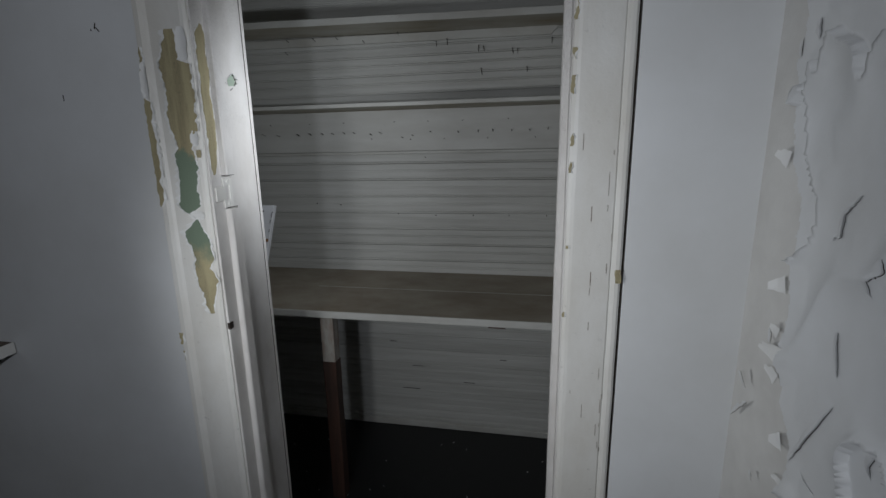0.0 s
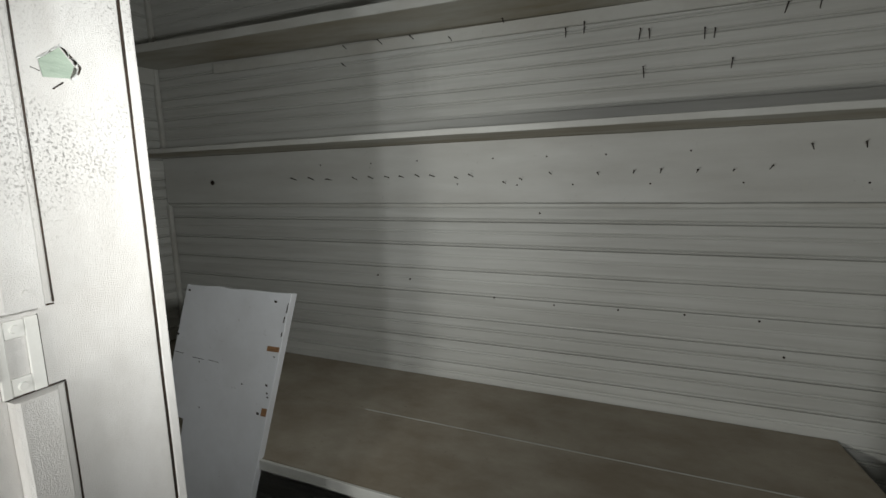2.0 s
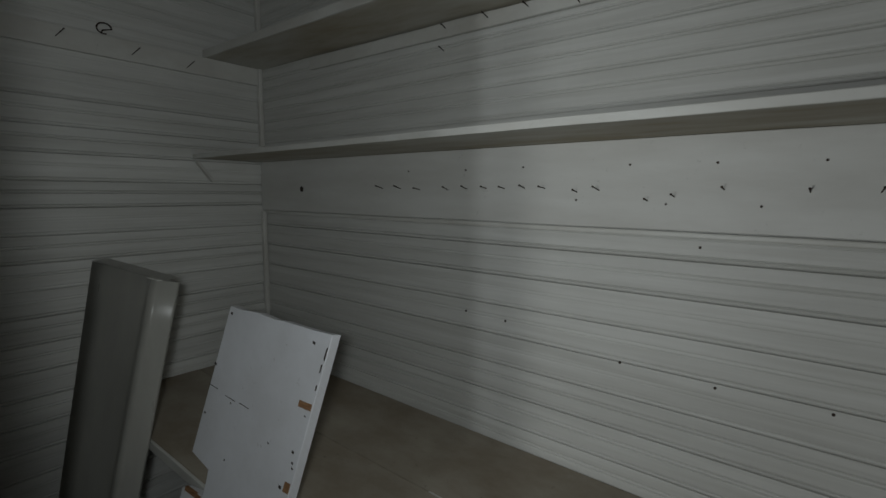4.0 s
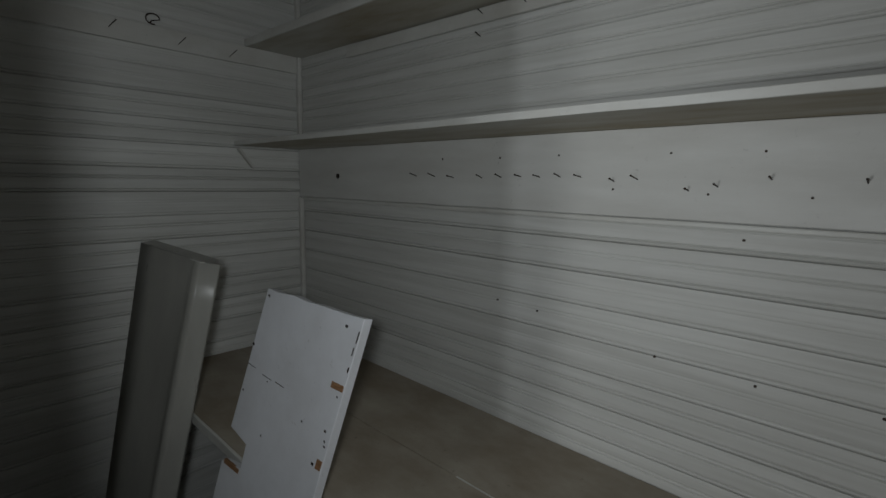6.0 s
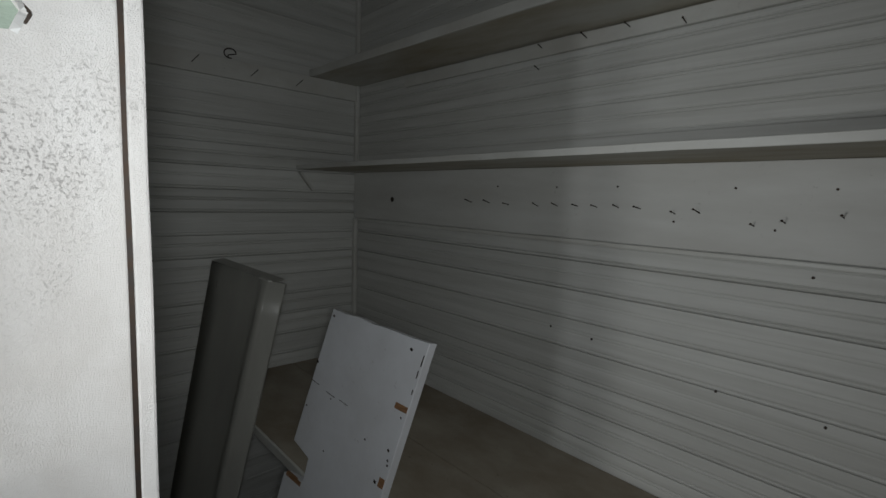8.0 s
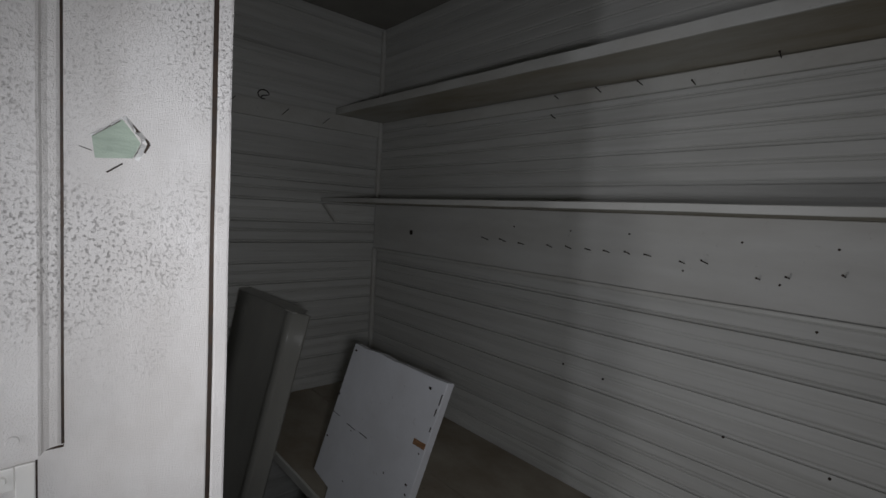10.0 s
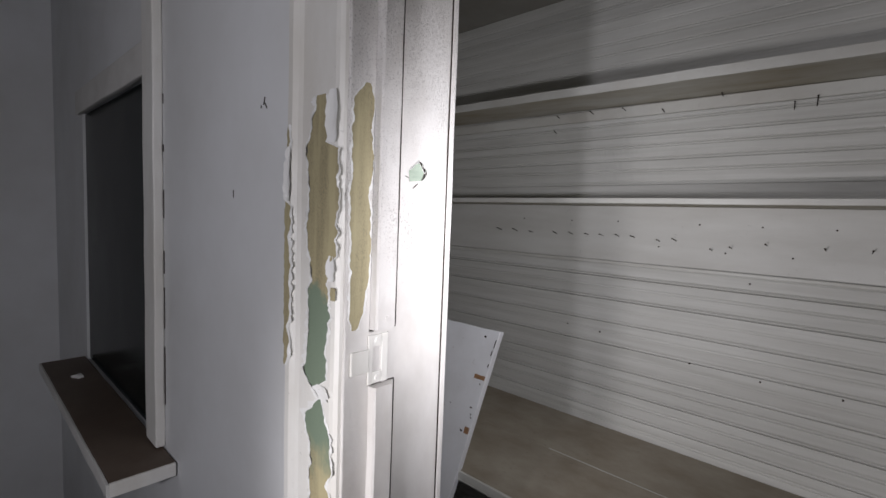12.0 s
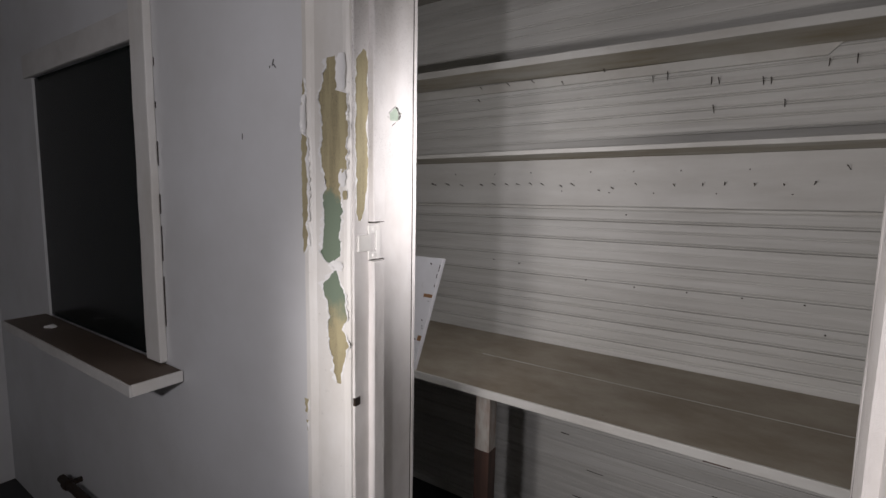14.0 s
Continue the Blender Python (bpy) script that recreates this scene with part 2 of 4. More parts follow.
def prism(profile, z0, z1, steps=1, wear=0.0):
    """An upright moulding: a profile in the plan, drawn up from z0 to z1."""
    bm = bmesh.new()
    rows = []
    for i in range(steps + 1):
        z = z0 + (z1 - z0) * i / steps
        row = []
        for x, y in profile:
            p = Vector((x, y, z))
            if wear:
                n = noise.noise_vector(p * 14)
                p.x, p.y = p.x + wear * n.x, p.y + wear * n.y
            row.append(bm.verts.new(p))
        rows.append(row)
    n = len(profile)
    for a, b in zip(rows, rows[1:]):
        for k in range(n):
            bm.faces.new((a[k], a[(k + 1) % n], b[(k + 1) % n], b[k]))
    bm.faces.new(rows[0])
    bm.faces.new(rows[-1])
    bmesh.ops.recalc_face_normals(bm, faces=bm.faces)
    return bm


def ragged(lo, hi, left, right, seed, jag=0.004, step=0.0013):
    """Rows (z, left edge, right edge) of an unevenly torn patch."""
    rows = []
    n = max(4, int((hi - lo) / step))
    for i in range(n + 1):
        z = lo + (hi - lo) * i / n
        def tear(s):
            return jag * (noise.noise(Vector((s, z * 38, 0))) * 1.7 + noise.noise(Vector((s, z * 110, 5))) * 1.2 + noise.noise(Vector((s, z * 310, 9))) * 0.4 + noise.noise(Vector((s, z * 760, 2))) * 0.15)
        a, b = left(z) + tear(seed), right(z) + tear(seed + 7.7)
        if b - a < 0.0012:
            b = a + 0.0012
        rows.append((z, a, b))
    return rows


def torn_patch(rows, depth, turned=False):
    """The bared old paint. turned: it lies on a face across x instead of across y."""
    bm = bmesh.new()
    last = None
    for z, a, b in rows:
        pair = [bm.verts.new((depth, u, z) if turned else (u, depth, z)) for u in (a, b)]
        if last:
            bm.faces.new((last[0], last[1], pair[1], pair[0]))
        last = pair
    return bm


def torn_lip(rows, depth, side, turned=False, width=0.006, lift=0.0022, seed=0.0):
    """The edge of the newer paint round a bared patch, curling off the wood. side -1: left edge, 1: right edge."""
    bm = bmesh.new()
    out = -1 if not turned else 1
    last = None
    for z, a, b in rows:
        u = a if side < 0 else b
        w = width * (0.35 + 1.2 * abs(noise.noise(Vector((seed, z * 70, 3)))) + 0.5 * abs(noise.noise(Vector((seed, z * 260, 7)))))
        curl = lift * (0.15 + 1.6 * max(0.0, noise.noise(Vector((seed + 4, z * 55, 1))) + 0.15))
        line = []
        for k, h in ((0.0, curl), (0.12, curl * 0.98), (0.5, curl * 0.42 + 0.0003), (1.0, 0.0001)):
            q = u + side * w * k - side * 0.0006
            line.append(bm.verts.new((depth + out * h, q, z) if turned else (q, depth + out * h, z)))
        if last:
            for k in range(3):
                bm.faces.new((last[k], last[k + 1], line[k + 1], line[k]))
        last = line
    for f in bm.faces:
        f.smooth = True
    bmesh.ops.recalc_face_normals(bm, faces=bm.faces)
    return bm


def table(points):
    """A function that runs in straight pieces through (z, value) pairs."""
    def f(z):
        for (z0, v0), (z1, v1) in zip(points, points[1:]):
            if z <= z1:
                return v0 + (v1 - v0) * (z - z0) / (z1 - z0)
        return points[-1][1]
    return f


# ---- setting: the closet ----
XL, XR, YB, TOP = -1.50, 0.65, 2.54, 2.06
TILT = 0.006          # the boarding and shelves rise slightly along x
closet_back = tagged(part("wall_back", slab(XL - 0.1, XR + 0.1, YB + 0.012, YB + 0.12, -0.02, 2.6, 0), PLANK), "closet back wall clad in cream beaded boarding", "wall", kind="structure")
closet_left = tagged(part("wall_left", slab(XL - 0.11, XL - 0.012, 1.55, YB + 0.01, -0.02, 2.6, 0), PLANK), "closet end wall clad in cream beaded boarding", "wall", kind="structure")
closet_right = tagged(part("wall_right", slab(XR + 0.012, XR + 0.08, 1.66, YB + 0.01, -0.02, 2.6, 0), PLANK), "closet end wall clad in cream beaded boarding", "wall", kind="structure")
tagged(part("ceiling", slab(XL - 0.1, XR + 0.1, 1.62, YB + 0.1, TOP + 0.03, TOP + 0.1, 0, TILT), CEIL), "dark grey closet ceiling", "ceiling", kind="structure")
tagged(part("floor", slab(-3.2, 0.9, -2.6, YB + 0.1, -0.08, 0.0, 0), FLOOR), "black worn linoleum floor with crumbs", "floor", kind="structure")

# one beaded board, 69 mm high, drawn along a length
PITCH = 0.0694
BEADS = ((0.0, -0.006), (0.0010, -0.0035), (0.0022, -0.0008), (0.0045, 0.0008), (0.0068, -0.0008), (0.0082, -0.0038), (0.0105, -0.0005), (0.0125, 0.0),
         (0.0345, 0.0), (0.0362, -0.0006), (0.0375, -0.0034), (0.0388, -0.0008), (0.0410, 0.0008), (0.0432, -0.0008), (0.0446, -0.0038), (0.0470, -0.0004), (0.0485, 0.0),
         (0.0672, 0.0), (0.0686, -0.0010), (0.0693, -0.006))


def bead_mesh(length, pieces, depth, second):
    """depth and second: how clear of old paint the grooves at the foot and in the middle are."""
    bm = bmesh.new()
    cols = []
    for i in range(pieces + 1):
        u = length * i / pieces
        cols.append([bm.verts.new((u, -d * (1.0 if abs(d) > 0.005 and z > 0.06 else depth if z < 0.02 else second), z)) for z, d in BEADS])
    for a, b in zip(cols, cols[1:]):
        for k in range(len(BEADS) - 1):
            bm.faces.new((a[k], b[k], b[k + 1], a[k + 1]))
    for f in bm.faces:
        f.smooth = False
    mesh = bpy.data.meshes.new("board")
    bm.to_mesh(mesh)
    bm.free()
    mesh.materials.append(BEAD)
    return mesh


def board_up(wall, length, place, turn, tilt):
    kinds = [bead_mesh(length, 1, a, b) for a, b in ((0.80, 0.65), (0.55, 0.25), (0.65, 0.80), (0.35, 0.55), (0.80, 0.30), (0.45, 0.15))]
    pick = random.Random(int(length * 1000))
    z = 1.0030 - 14 * PITCH
    while z < TOP + 0.04:
        b = new("board", pick.choice(kinds))
        b.parent = wall
        b.matrix_basis = Matrix.Translation((place[0], place[1], z + 0.0004 * math.sin(z * 91))) @ pose(0, 0, 0, 0, tilt, turn)
        z += PITCH


board_up(closet_back, XR - XL, (XL, YB, TILT * XL), 0, math.degrees(-math.atan(TILT)))
board_up(closet_left, YB - 1.60, (XL, 1.60, TILT * XL), 90, 0)
board_up(closet_right, YB - 1.66, (XR, YB, TILT * XR), -90, 0)

# corner beads, foot mould
for name, x0, x1, y0, y1, z0, z1 in (("corner_trim", XL, XL + 0.016, YB - 0.016, YB, 0.762, 1.26), ("corner_trim", XL, XL + 0.016, YB - 0.016, YB, 1.452, 2.07),
                                     ("corner_trim", XR - 0.016, XR, YB - 0.016, YB, 0.06, 2.07)):
    tagged(part(name, slab(x0, x1, y0, y1, z0, z1, 0.004, 0, 0.0012, 24), EDGE), "cream painted corner bead of the closet", "trim", kind="structure")
tagged(part("baseboard", slab(XL, XR, YB - 0.014, YB, 0.0, 0.030, 0.004, 0, 0.001, 30), EDGE), "low cream painted foot mould", "baseboard", kind="structure")
tagged(part("baseboard", slab(XL, XR, YB - 0.008, YB - 0.001, 0.030, 0.047, 0.003, 0, 0.001, 30), PLANK), "thin cream painted cap of the foot mould", "baseboard", kind="structure")

# the flush plank with its row of nails, and the battens that carry the upper shelf
rail = tagged(part("nail_rail", slab(XL + 0.004, XR - 0.002, YB - 0.012, YB - 0.001, 1.273, 1.436, 0.002, TILT, 0.0008, 40), PLANK), "wide flush cream plank dotted with nail holes", "rail", kind="structure")
tagged(part("trim", slab(XL + 0.018, XR - 0.018, YB - 0.010, YB - 0.001, 1.261, 1.2715, 0.003, TILT, 0.0008, 40), EDGE), "narrow moulding under the plank", "trim", kind="structure")


def batten():
    bm = bmesh.new()
    s = -0.004
    low, high = 1.688, 1.719
    outline = ((-1.21, low), (0.362, low), (0.392, high), (-1.21, high))
    front = [bm.verts.new((x, YB - 0.013, z + s * x)) for x, z in outline]
    back = [bm.verts.new((x, YB - 0.001, z + s * x)) for x, z in outline]
    bm.faces.new(front)
    bm.faces.new(back[::-1])
    for k in range(4):
        bm.faces.new((front[k], back[k], back[(k + 1) % 4], front[(k + 1) % 4]))
    bmesh.ops.recalc_face_normals(bm, faces=bm.faces)
    bmesh.ops.bevel(bm, geom=list(bm.edges), offset=0.0015, segments=1, affect="EDGES")
    return bm


tagged(part("trim", batten(), EDGE), "thin cream batten under the upper shelf", "trim", kind="structure")
tagged(part("trim", slab(XL, XL + 0.014, 1.66, YB - 0.017, 1.680, 1.7345, 0.002, 0, 0.001, 16), EDGE), "cream batten along the closet end wall", "trim", kind="structure")


# ---- shelves ----
def shelf(name, label, y0, y1, z0, z1, slope, cleat):
    ob = thing(name, label, "shelf", "closet shelves")
    part("shelf_board", slab(XL + 0.002, XR - 0.004, y0 + 0.003, y1, z0, z1, 0.001, slope, 0.001, 40), UNDER, ob, "board with brown water stains")
    part("front_edge", slab(XL + 0.001, XR - 0.003, y0 - 0.004, y0 + 0.002, z0 - 0.001, z1 + 0.001, 0.0015, slope, 0.001, 60), EDGE, ob, "chipped paler painted front edge")
    if cleat:
        bm = slab(-0.009, 0.009, 0, 0.075, -0.004, 0.004, 0.001)
        bm.transform(Matrix.Translation((XL + 0.012, y0 + 0.004, z0 - 0.010 + slope * XL)) @ pose(0, 0, 0, -52, 0, 0))
        part("bracket", bm, EDGE, ob, "small slanting cream bracket")
    return ob


shelf("shelf", "long narrow cream painted shelf above the nail row", 2.306, YB - 0.001, 1.4365, 1.4480, TILT, True)
shelf("shelf", "upper cream painted shelf with brown water stains", 2.352, YB - 0.001, 1.7205, 1.742, -0.010, False)


# ---- bench ----
def bench():
    ob = thing("bench", "brown dusty wooden bench with white front edge", "bench")
    z0, z1 = 0.733, 0.755
    for name, y0, y1, end0, end1 in (("seat_board", 2.022, 2.287, 0.580, 0.556), ("seat_board", 2.2895, 2.538, 0.556, 0.530)):
        bm = bmesh.new()
        lift = -0.004 if y0 > 2.2 else 0.0
        top = [bm.verts.new((x, y, z1 + lift * 0.25)) for x, y in ((XL + 0.002, y0), (end0, y0), (end1, y1), (XL + 0.002, y1))]
        low = [bm.verts.new((v.co.x, v.co.y, z0)) for v in top]
        bm.faces.new(top)
        bm.faces.new(low[::-1])
        for k in range(4):
            bm.faces.new((top[k], low[k], low[(k + 1) % 4], top[(k + 1) % 4]))
        bmesh.ops.recalc_face_normals(bm, faces=bm.faces)
        bmesh.ops.bevel(bm, geom=list(bm.edges), offset=0.0012, segments=2, affect="EDGES")
        part(name, bm, BENCH, ob)
    part("seam", slab(-0.52, 0.552, 2.2865, 2.2899, 0.748, 0.7553, 0, 0, 0.0004, 60), EDGE, ob, "pale line of filler in the joint")
    part("front_edge", slab(XL + 0.002, 0.580, 2.015, 2.0218, z0 - 0.001, z1 + 0.0006, 0.0015, 0, 0.001, 80), EDGE, ob, "white painted front edge, chipped")
    for x in (-0.402, 0.412):
        leg = part("leg", slab(x, x + 0.046, 2.036, 2.080, 0.54, 0.732, 0.002, 0, 0.001, 8), WORN, ob, "upright with worn white paint")
        part("bare_foot", slab(x - 0.001, x + 0.047, 2.035, 2.081, 0.0, 0.56, 0.002, 0, 0.0015, 8), BROWN, leg, "stripped red-brown lower end")
    part("spacer", slab(0.18, 0.235, 2.03, 2.06, 0.722, 0.7325, 0.001), BROWN, ob, "small brown block")
    return ob


bench()


# ---- leaning things ----
def leaning_board():
    ob = thing("loose_board", "white painted shelf board leaning on the bench", "board", at=(-0.85, 1.80, 0))
    # across from the left edge, up along the board
    tl, tr = Vector((-0.863, 2.0835, 1.107)), Vector((-0.5695, 2.102, 1.103))
    across = (tr - tl)
    down = Vector((-0.135, -0.290, -1.094))
    n = across.cross(down).normalized()
    if n.y > 0:
        n = -n
    def at(u, v, w=0.0):
        return tl + across * u + down * v - n * w - Vector((-0.85, 1.80, 0))
    outline = [(0, 0), (0.14, 0.0016), (0.31, -0.0012), (0.47, 0.0022), (0.55, 0.0004), (0.83, 0.0012), (1, 0), (1, 0.5), (1, 1), (0.02, 1), (0.035, 0.388), (0.018, 0.323), (0.255, 0.314), (0.239, 0.271), (0.015, 0.26)]
    bm = bmesh.new()
    front = [bm.verts.new(at(u, v)) for u, v in outline]
    back = [bm.verts.new(at(u, v, 0.019)) for u, v in outline]
    bm.faces.new(front)
    bm.faces.new(back[::-1])
    for k in range(len(outline)):
        j = (k + 1) % len(outline)
        bm.faces.new((front[k], back[k], back[j], front[j]))
    bmesh.ops.recalc_face_normals(bm, faces=bm.faces)
    bmesh.ops.bevel(bm, geom=[e for e in bm.edges], offset=0.001, segments=1, affect="EDGES")
    part("board", bm, BOARD, ob)
    def chip(name, u0, u1, v0, v1, material, label="", twist=0.0):
        b = bmesh.new()
        vs = [b.verts.new(at(u, v, -0.0012)) for u, v in ((u0, v0), (u1, v0 + twist), (u1, v1 + twist), (u0, v1))]
        ws = [b.verts.new(at(u, v, 0.004)) for u, v in ((u0, v0), (u1, v0 + twist), (u1, v1 + twist), (u0, v1))]
        b.faces.new(vs)
        for k in range(4):
            b.faces.new((vs[k], ws[k], ws[(k + 1) % 4], vs[(k + 1) % 4]))
        bmesh.ops.recalc_face_normals(b, faces=b.faces)
        part(name, b, material, ob, label)
    chip("bare_patch", 0.885, 0.99, 0.1035, 0.1130, RAW, "bare brown wood")
    chip("bare_patch", 0.945, 0.99, 0.2200, 0.2345, RAW, "bare brown wood")
    chip("bare_patch", 0.055, 0.245, 0.3165, 0.3240, RAW, "bare brown wood")
    for u, v, s in ((0.030, 0.010, 0.0045), (0.865, 0.016, 0.005), (0.004, 0.101, 0.005), (0.035, 0.186, 0.003), (0.955, 0.121, 0.0025), (0.935, 0.175, 0.004), (0.905, 0.229, 0.005), (0.72, 0.181, 0.0025), (0.37, 0.240, 0.002), (0.955, 0.190, 0.003), (0.965, 0.197, 0.003), (0.28, 0.152, 0.002)):
        chip("nail_hole", u, u + 4.0 * s, v, v + s * 0.75, IRON, "", 0.0012)
    for u0, v0, du, drop in ((0.01, 0.139, 0.10, 0.002), (0.21, 0.1455, 0.11, 0.002), (0.37, 0.1465, 0.10, 0.002)):
        chip("scratch", u0, u0 + du, v0, v0 + 0.0007, IRON, "", drop)
    for u0, v0, dv in ((0.985, 0.02, 0.018), (0.978, 0.045, 0.012), (0.982, 0.075, 0.008)):
        chip("scratch", u0, u0 + 0.006, v0, v0 + dv, IRON)
    return ob


leaning_board()


def steel_panel():
    ob = thing("metal_panel", "tall grey enamelled metal panel with rolled edge, leaning in the corner", "panel", at=(-1.3, 1.82, 0))
    o = Vector((-1.3, 1.82, 0))
    tl, tr = Vector((-1.367, 1.992, 1.154)), Vector((-1.080, 2.0575, 1.127))
    bl, br = Vector((-1.3715, 1.7815, 0.006)), Vector((-1.1606, 1.8296, 0.0))
    # a flat face whose free edge rolls back on itself
    roll = [(0.0, 0.0), (0.25, 0.0015), (0.50, 0.003), (0.68, 0.003), (0.76, 0.0005), (0.80, -0.004)]
    for k in range(1, 9):
        a = radians(20 * k)
        roll.append((0.80 + 0.055 * (1 - math.cos(a)), -0.004 - 0.010 * math.sin(a)))
    roll += [(0.912, 0.003), (0.985, 0.020), (0.992, 0.026), (0.06, 0.026), (0.0, 0.020)]
    bm = bmesh.new()
    cols = []
    for i in range(13):
        v = i / 12
        left, right = tl.lerp(bl, v), tr.lerp(br, v)
        side = right - left
        n = side.cross(bl - tl).normalized()
        if n.y > 0:
            n = -n
        cols.append([bm.verts.new(left + side * u - n * w - o) for u, w in roll])
    k = len(roll)
    for a, b in zip(cols, cols[1:]):
        for j in range(k):
            bm.faces.new((a[j], a[(j + 1) % k], b[(j + 1) % k], b[j]))
    bm.faces.new(cols[0])
    bm.faces.new(cols[-1])
    bmesh.ops.recalc_face_normals(bm, faces=bm.faces)
    for f in bm.faces:
        f.smooth = len(f.verts) == 4
    sheet = part("sheet", bm, STEEL, ob)
    # the folded lip at the head of the rounded edge
    side = tr - tl
    front = side.cross(bl - tl).normalized()
    front = front if front.y < 0 else -front
    bm = slab(0, 1, 0, 1, 0, 1, 0)
    axes = [side * 0.13, -front * 0.012, Vector((0, 0, 0.003))]
    start = tl + side * 0.79 + front * 0.013 - o
    for v in bm.verts:
        u = v.co.copy()
        v.co = start + axes[0] * u.x + axes[1] * u.y + axes[2] * u.z
    part("folded_lip", bm, EDGE, sheet, "paler lip")
    bm = bmesh.new()
    side = tr - tl
    rim = [tl - o + side * u + Vector((0, 0.003, 0.0015)) for u in (0.0, 0.3, 0.62, 0.93)]
    for p, q in zip(rim, rim[1:]):
        a = [bm.verts.new(p), bm.verts.new(q), bm.verts.new(q + Vector((-0.006, 0.030, 0.002))), bm.verts.new(p + Vector((-0.006, 0.030, 0.002)))]
        bm.faces.new(a)
    part("top_flange", bm, STEEL, sheet)
    return ob


steel_panel()


# ---- nails ----
def nail_mesh():
    bm = bmesh.new()
    bmesh.ops.create_cone(bm, segments=8, radius1=0.0010, radius2=0.0012, depth=0.032, cap_ends=True, matrix=Matrix.Translation((0, 0, 0.012)))
    bmesh.ops.create_cone(bm, segments=8, radius1=0.0019, radius2=0.0021, depth=0.0012, cap_ends=True, matrix=Matrix.Translation((0, 0, 0.0284)))
    mesh = bpy.data.meshes.new("nail")
    bm.to_mesh(mesh)
    bm.free()
    mesh.materials.append(IRON)
    return mesh


NAIL = nail_mesh()
rng = random.Random(4)


def nail(place, turn, lengthen=1.0):
    ob = new("nail", NAIL)
    ob.matrix_basis = Matrix.Translation(place) @ turn @ Matrix.Diagonal((1, 1, lengthen, 1))
    return tagged(ob, "rusty iron nail driven into the cream boarding", "nail", "coat nails")


for x, dz in ((-0.895, 0), (-0.828, 0), (-0.762, -0.002), (-0.671, -0.002), (-0.615, 0), (-0.562, 0.002), (-0.514, 0.002), (-0.465, 0.003), (-0.418, 0.003), (-0.349, -0.004), (-0.305, 0), (-0.216, -0.018), (-0.172, -0.01), (-0.098, 0.003),
              (0.014, 0), (0.092, 0.001), (0.150, 0.002), (0.224, 0.001), (0.294, 0.002), (0.361, 0.005)):
    nail((x, YB - 0.012, 1.341 + dz), pose(0, 0, 0, 76 + rng.uniform(-6, 6), 0, rng.uniform(-7, 7)), rng.uniform(0.75, 1.0))
for x, z in ((0.434, 1.385), (0.52, 1.385)):
    nail((x, YB - 0.012, z), pose(0, 0, 0, 70, 0, -22))
for x, z in ((-0.70, 1.662), (-0.685, 1.706), (-0.568, 1.705), (-0.470, 1.706), (-0.360, 1.688), (-0.220, 1.712), (-0.071, 1.668), (-0.029, 1.671), (0.092, 1.642), (0.114, 1.642), (0.224, 1.628), (0.242, 1.628), (0.106, 1.558), (0.278, 1.562), (0.366, 1.660), (0.424, 1.660)):
    deep = YB - 0.013 if z > 1.685 else YB
    nail((x, deep, z + (0.004 if x < -0.1 else 0)), pose(0, 0, 0, (78 if x < -0.1 else 58) + rng.uniform(-6, 6), 0, rng.uniform(-8, 8)), rng.uniform(0.65, 0.8) if x < -0.1 else rng.uniform(0.95, 1.15))
for y, z in ((1.984, 1.706), (2.15, 1.698), (2.295, 1.694)):
    nail((XL + 0.014, y, z), pose(0, 0, 0, 52, 0, 128), 1.0)


def wire_hook():
    cu = bpy.data.curves.new("hook", "CURVE")
    cu.dimensions, cu.bevel_depth, cu.bevel_resolution = "3D", 0.0018, 2
    sp = cu.splines.new("POLY")
    pts = [(0.0, 0.0, 0.0), (0.010, 0.0, 0.004)] + [(0.022 + 0.004 * math.cos(a), 0.016 * math.cos(a), 0.006 + 0.014 * math.sin(a)) for a in [k * 0.5 for k in range(11)]]
    sp.points.add(len(pts) - 1)
    for p, c in zip(sp.points, pts):
        p.co = (*c, 1)
    cu.materials.append(IRON)
    ob = new("wire_hook", cu)
    ob.location = (XL + 0.003, 2.085, 1.742)
    return tagged(ob, "small bent iron wire hook on the closet wall", "hook")


wire_hook()


def disc(name, x, z, r, parent, y, label=""):
    bm = bmesh.new()
    bmesh.ops.create_cone(bm, segments=10, radius1=r, radius2=r * 0.9, depth=0.003, cap_ends=True, matrix=pose(x, y, z, 90, 0, 0))
    return part(name, bm, IRON, parent, label)


disc("knot_hole", -1.260, 1.337, 0.009, rail, YB - 0.0125)
for x, z in ((-0.35, 1.322), (-0.185, 1.318), (-0.045, 1.318), (0.13, 1.318), (0.315, 1.318), (0.53, 1.315), (-0.62, 1.385), (-0.47, 1.388), (-0.25, 1.388), (-0.11, 1.388), (0.03, 1.388), (0.21, 1.39), (-0.80, 1.385)):
    disc("nail_hole", x, z, 0.0022, rail, YB - 0.0125)
for x, z in ((-0.251, 1.010), (-0.088, 1.004), (0.07, 1.006), (0.218, 1.008), (0.368, 1.008), (-0.51, 1.045), (-0.62, 1.05), (-0.128, 1.245), (0.42, 0.93)):
    disc("nail_hole", x, z, 0.0026, closet_back, YB - 0.0006)

for x, z, w in ((-0.182, 0.305, 0.06), (-0.30, 0.42, 0.03), (0.05, 0.24, 0.05), (-0.22, 0.19, 0.08), (0.20, 0.36, 0.03), (0.33, 1.86, 0.03)):
    part("gouge", slab(x - w / 2, x + w / 2, YB - 0.0012, YB + 0.001, z, z + 0.0022, 0, 0.0, 0.002, 6), IRON, closet_back)

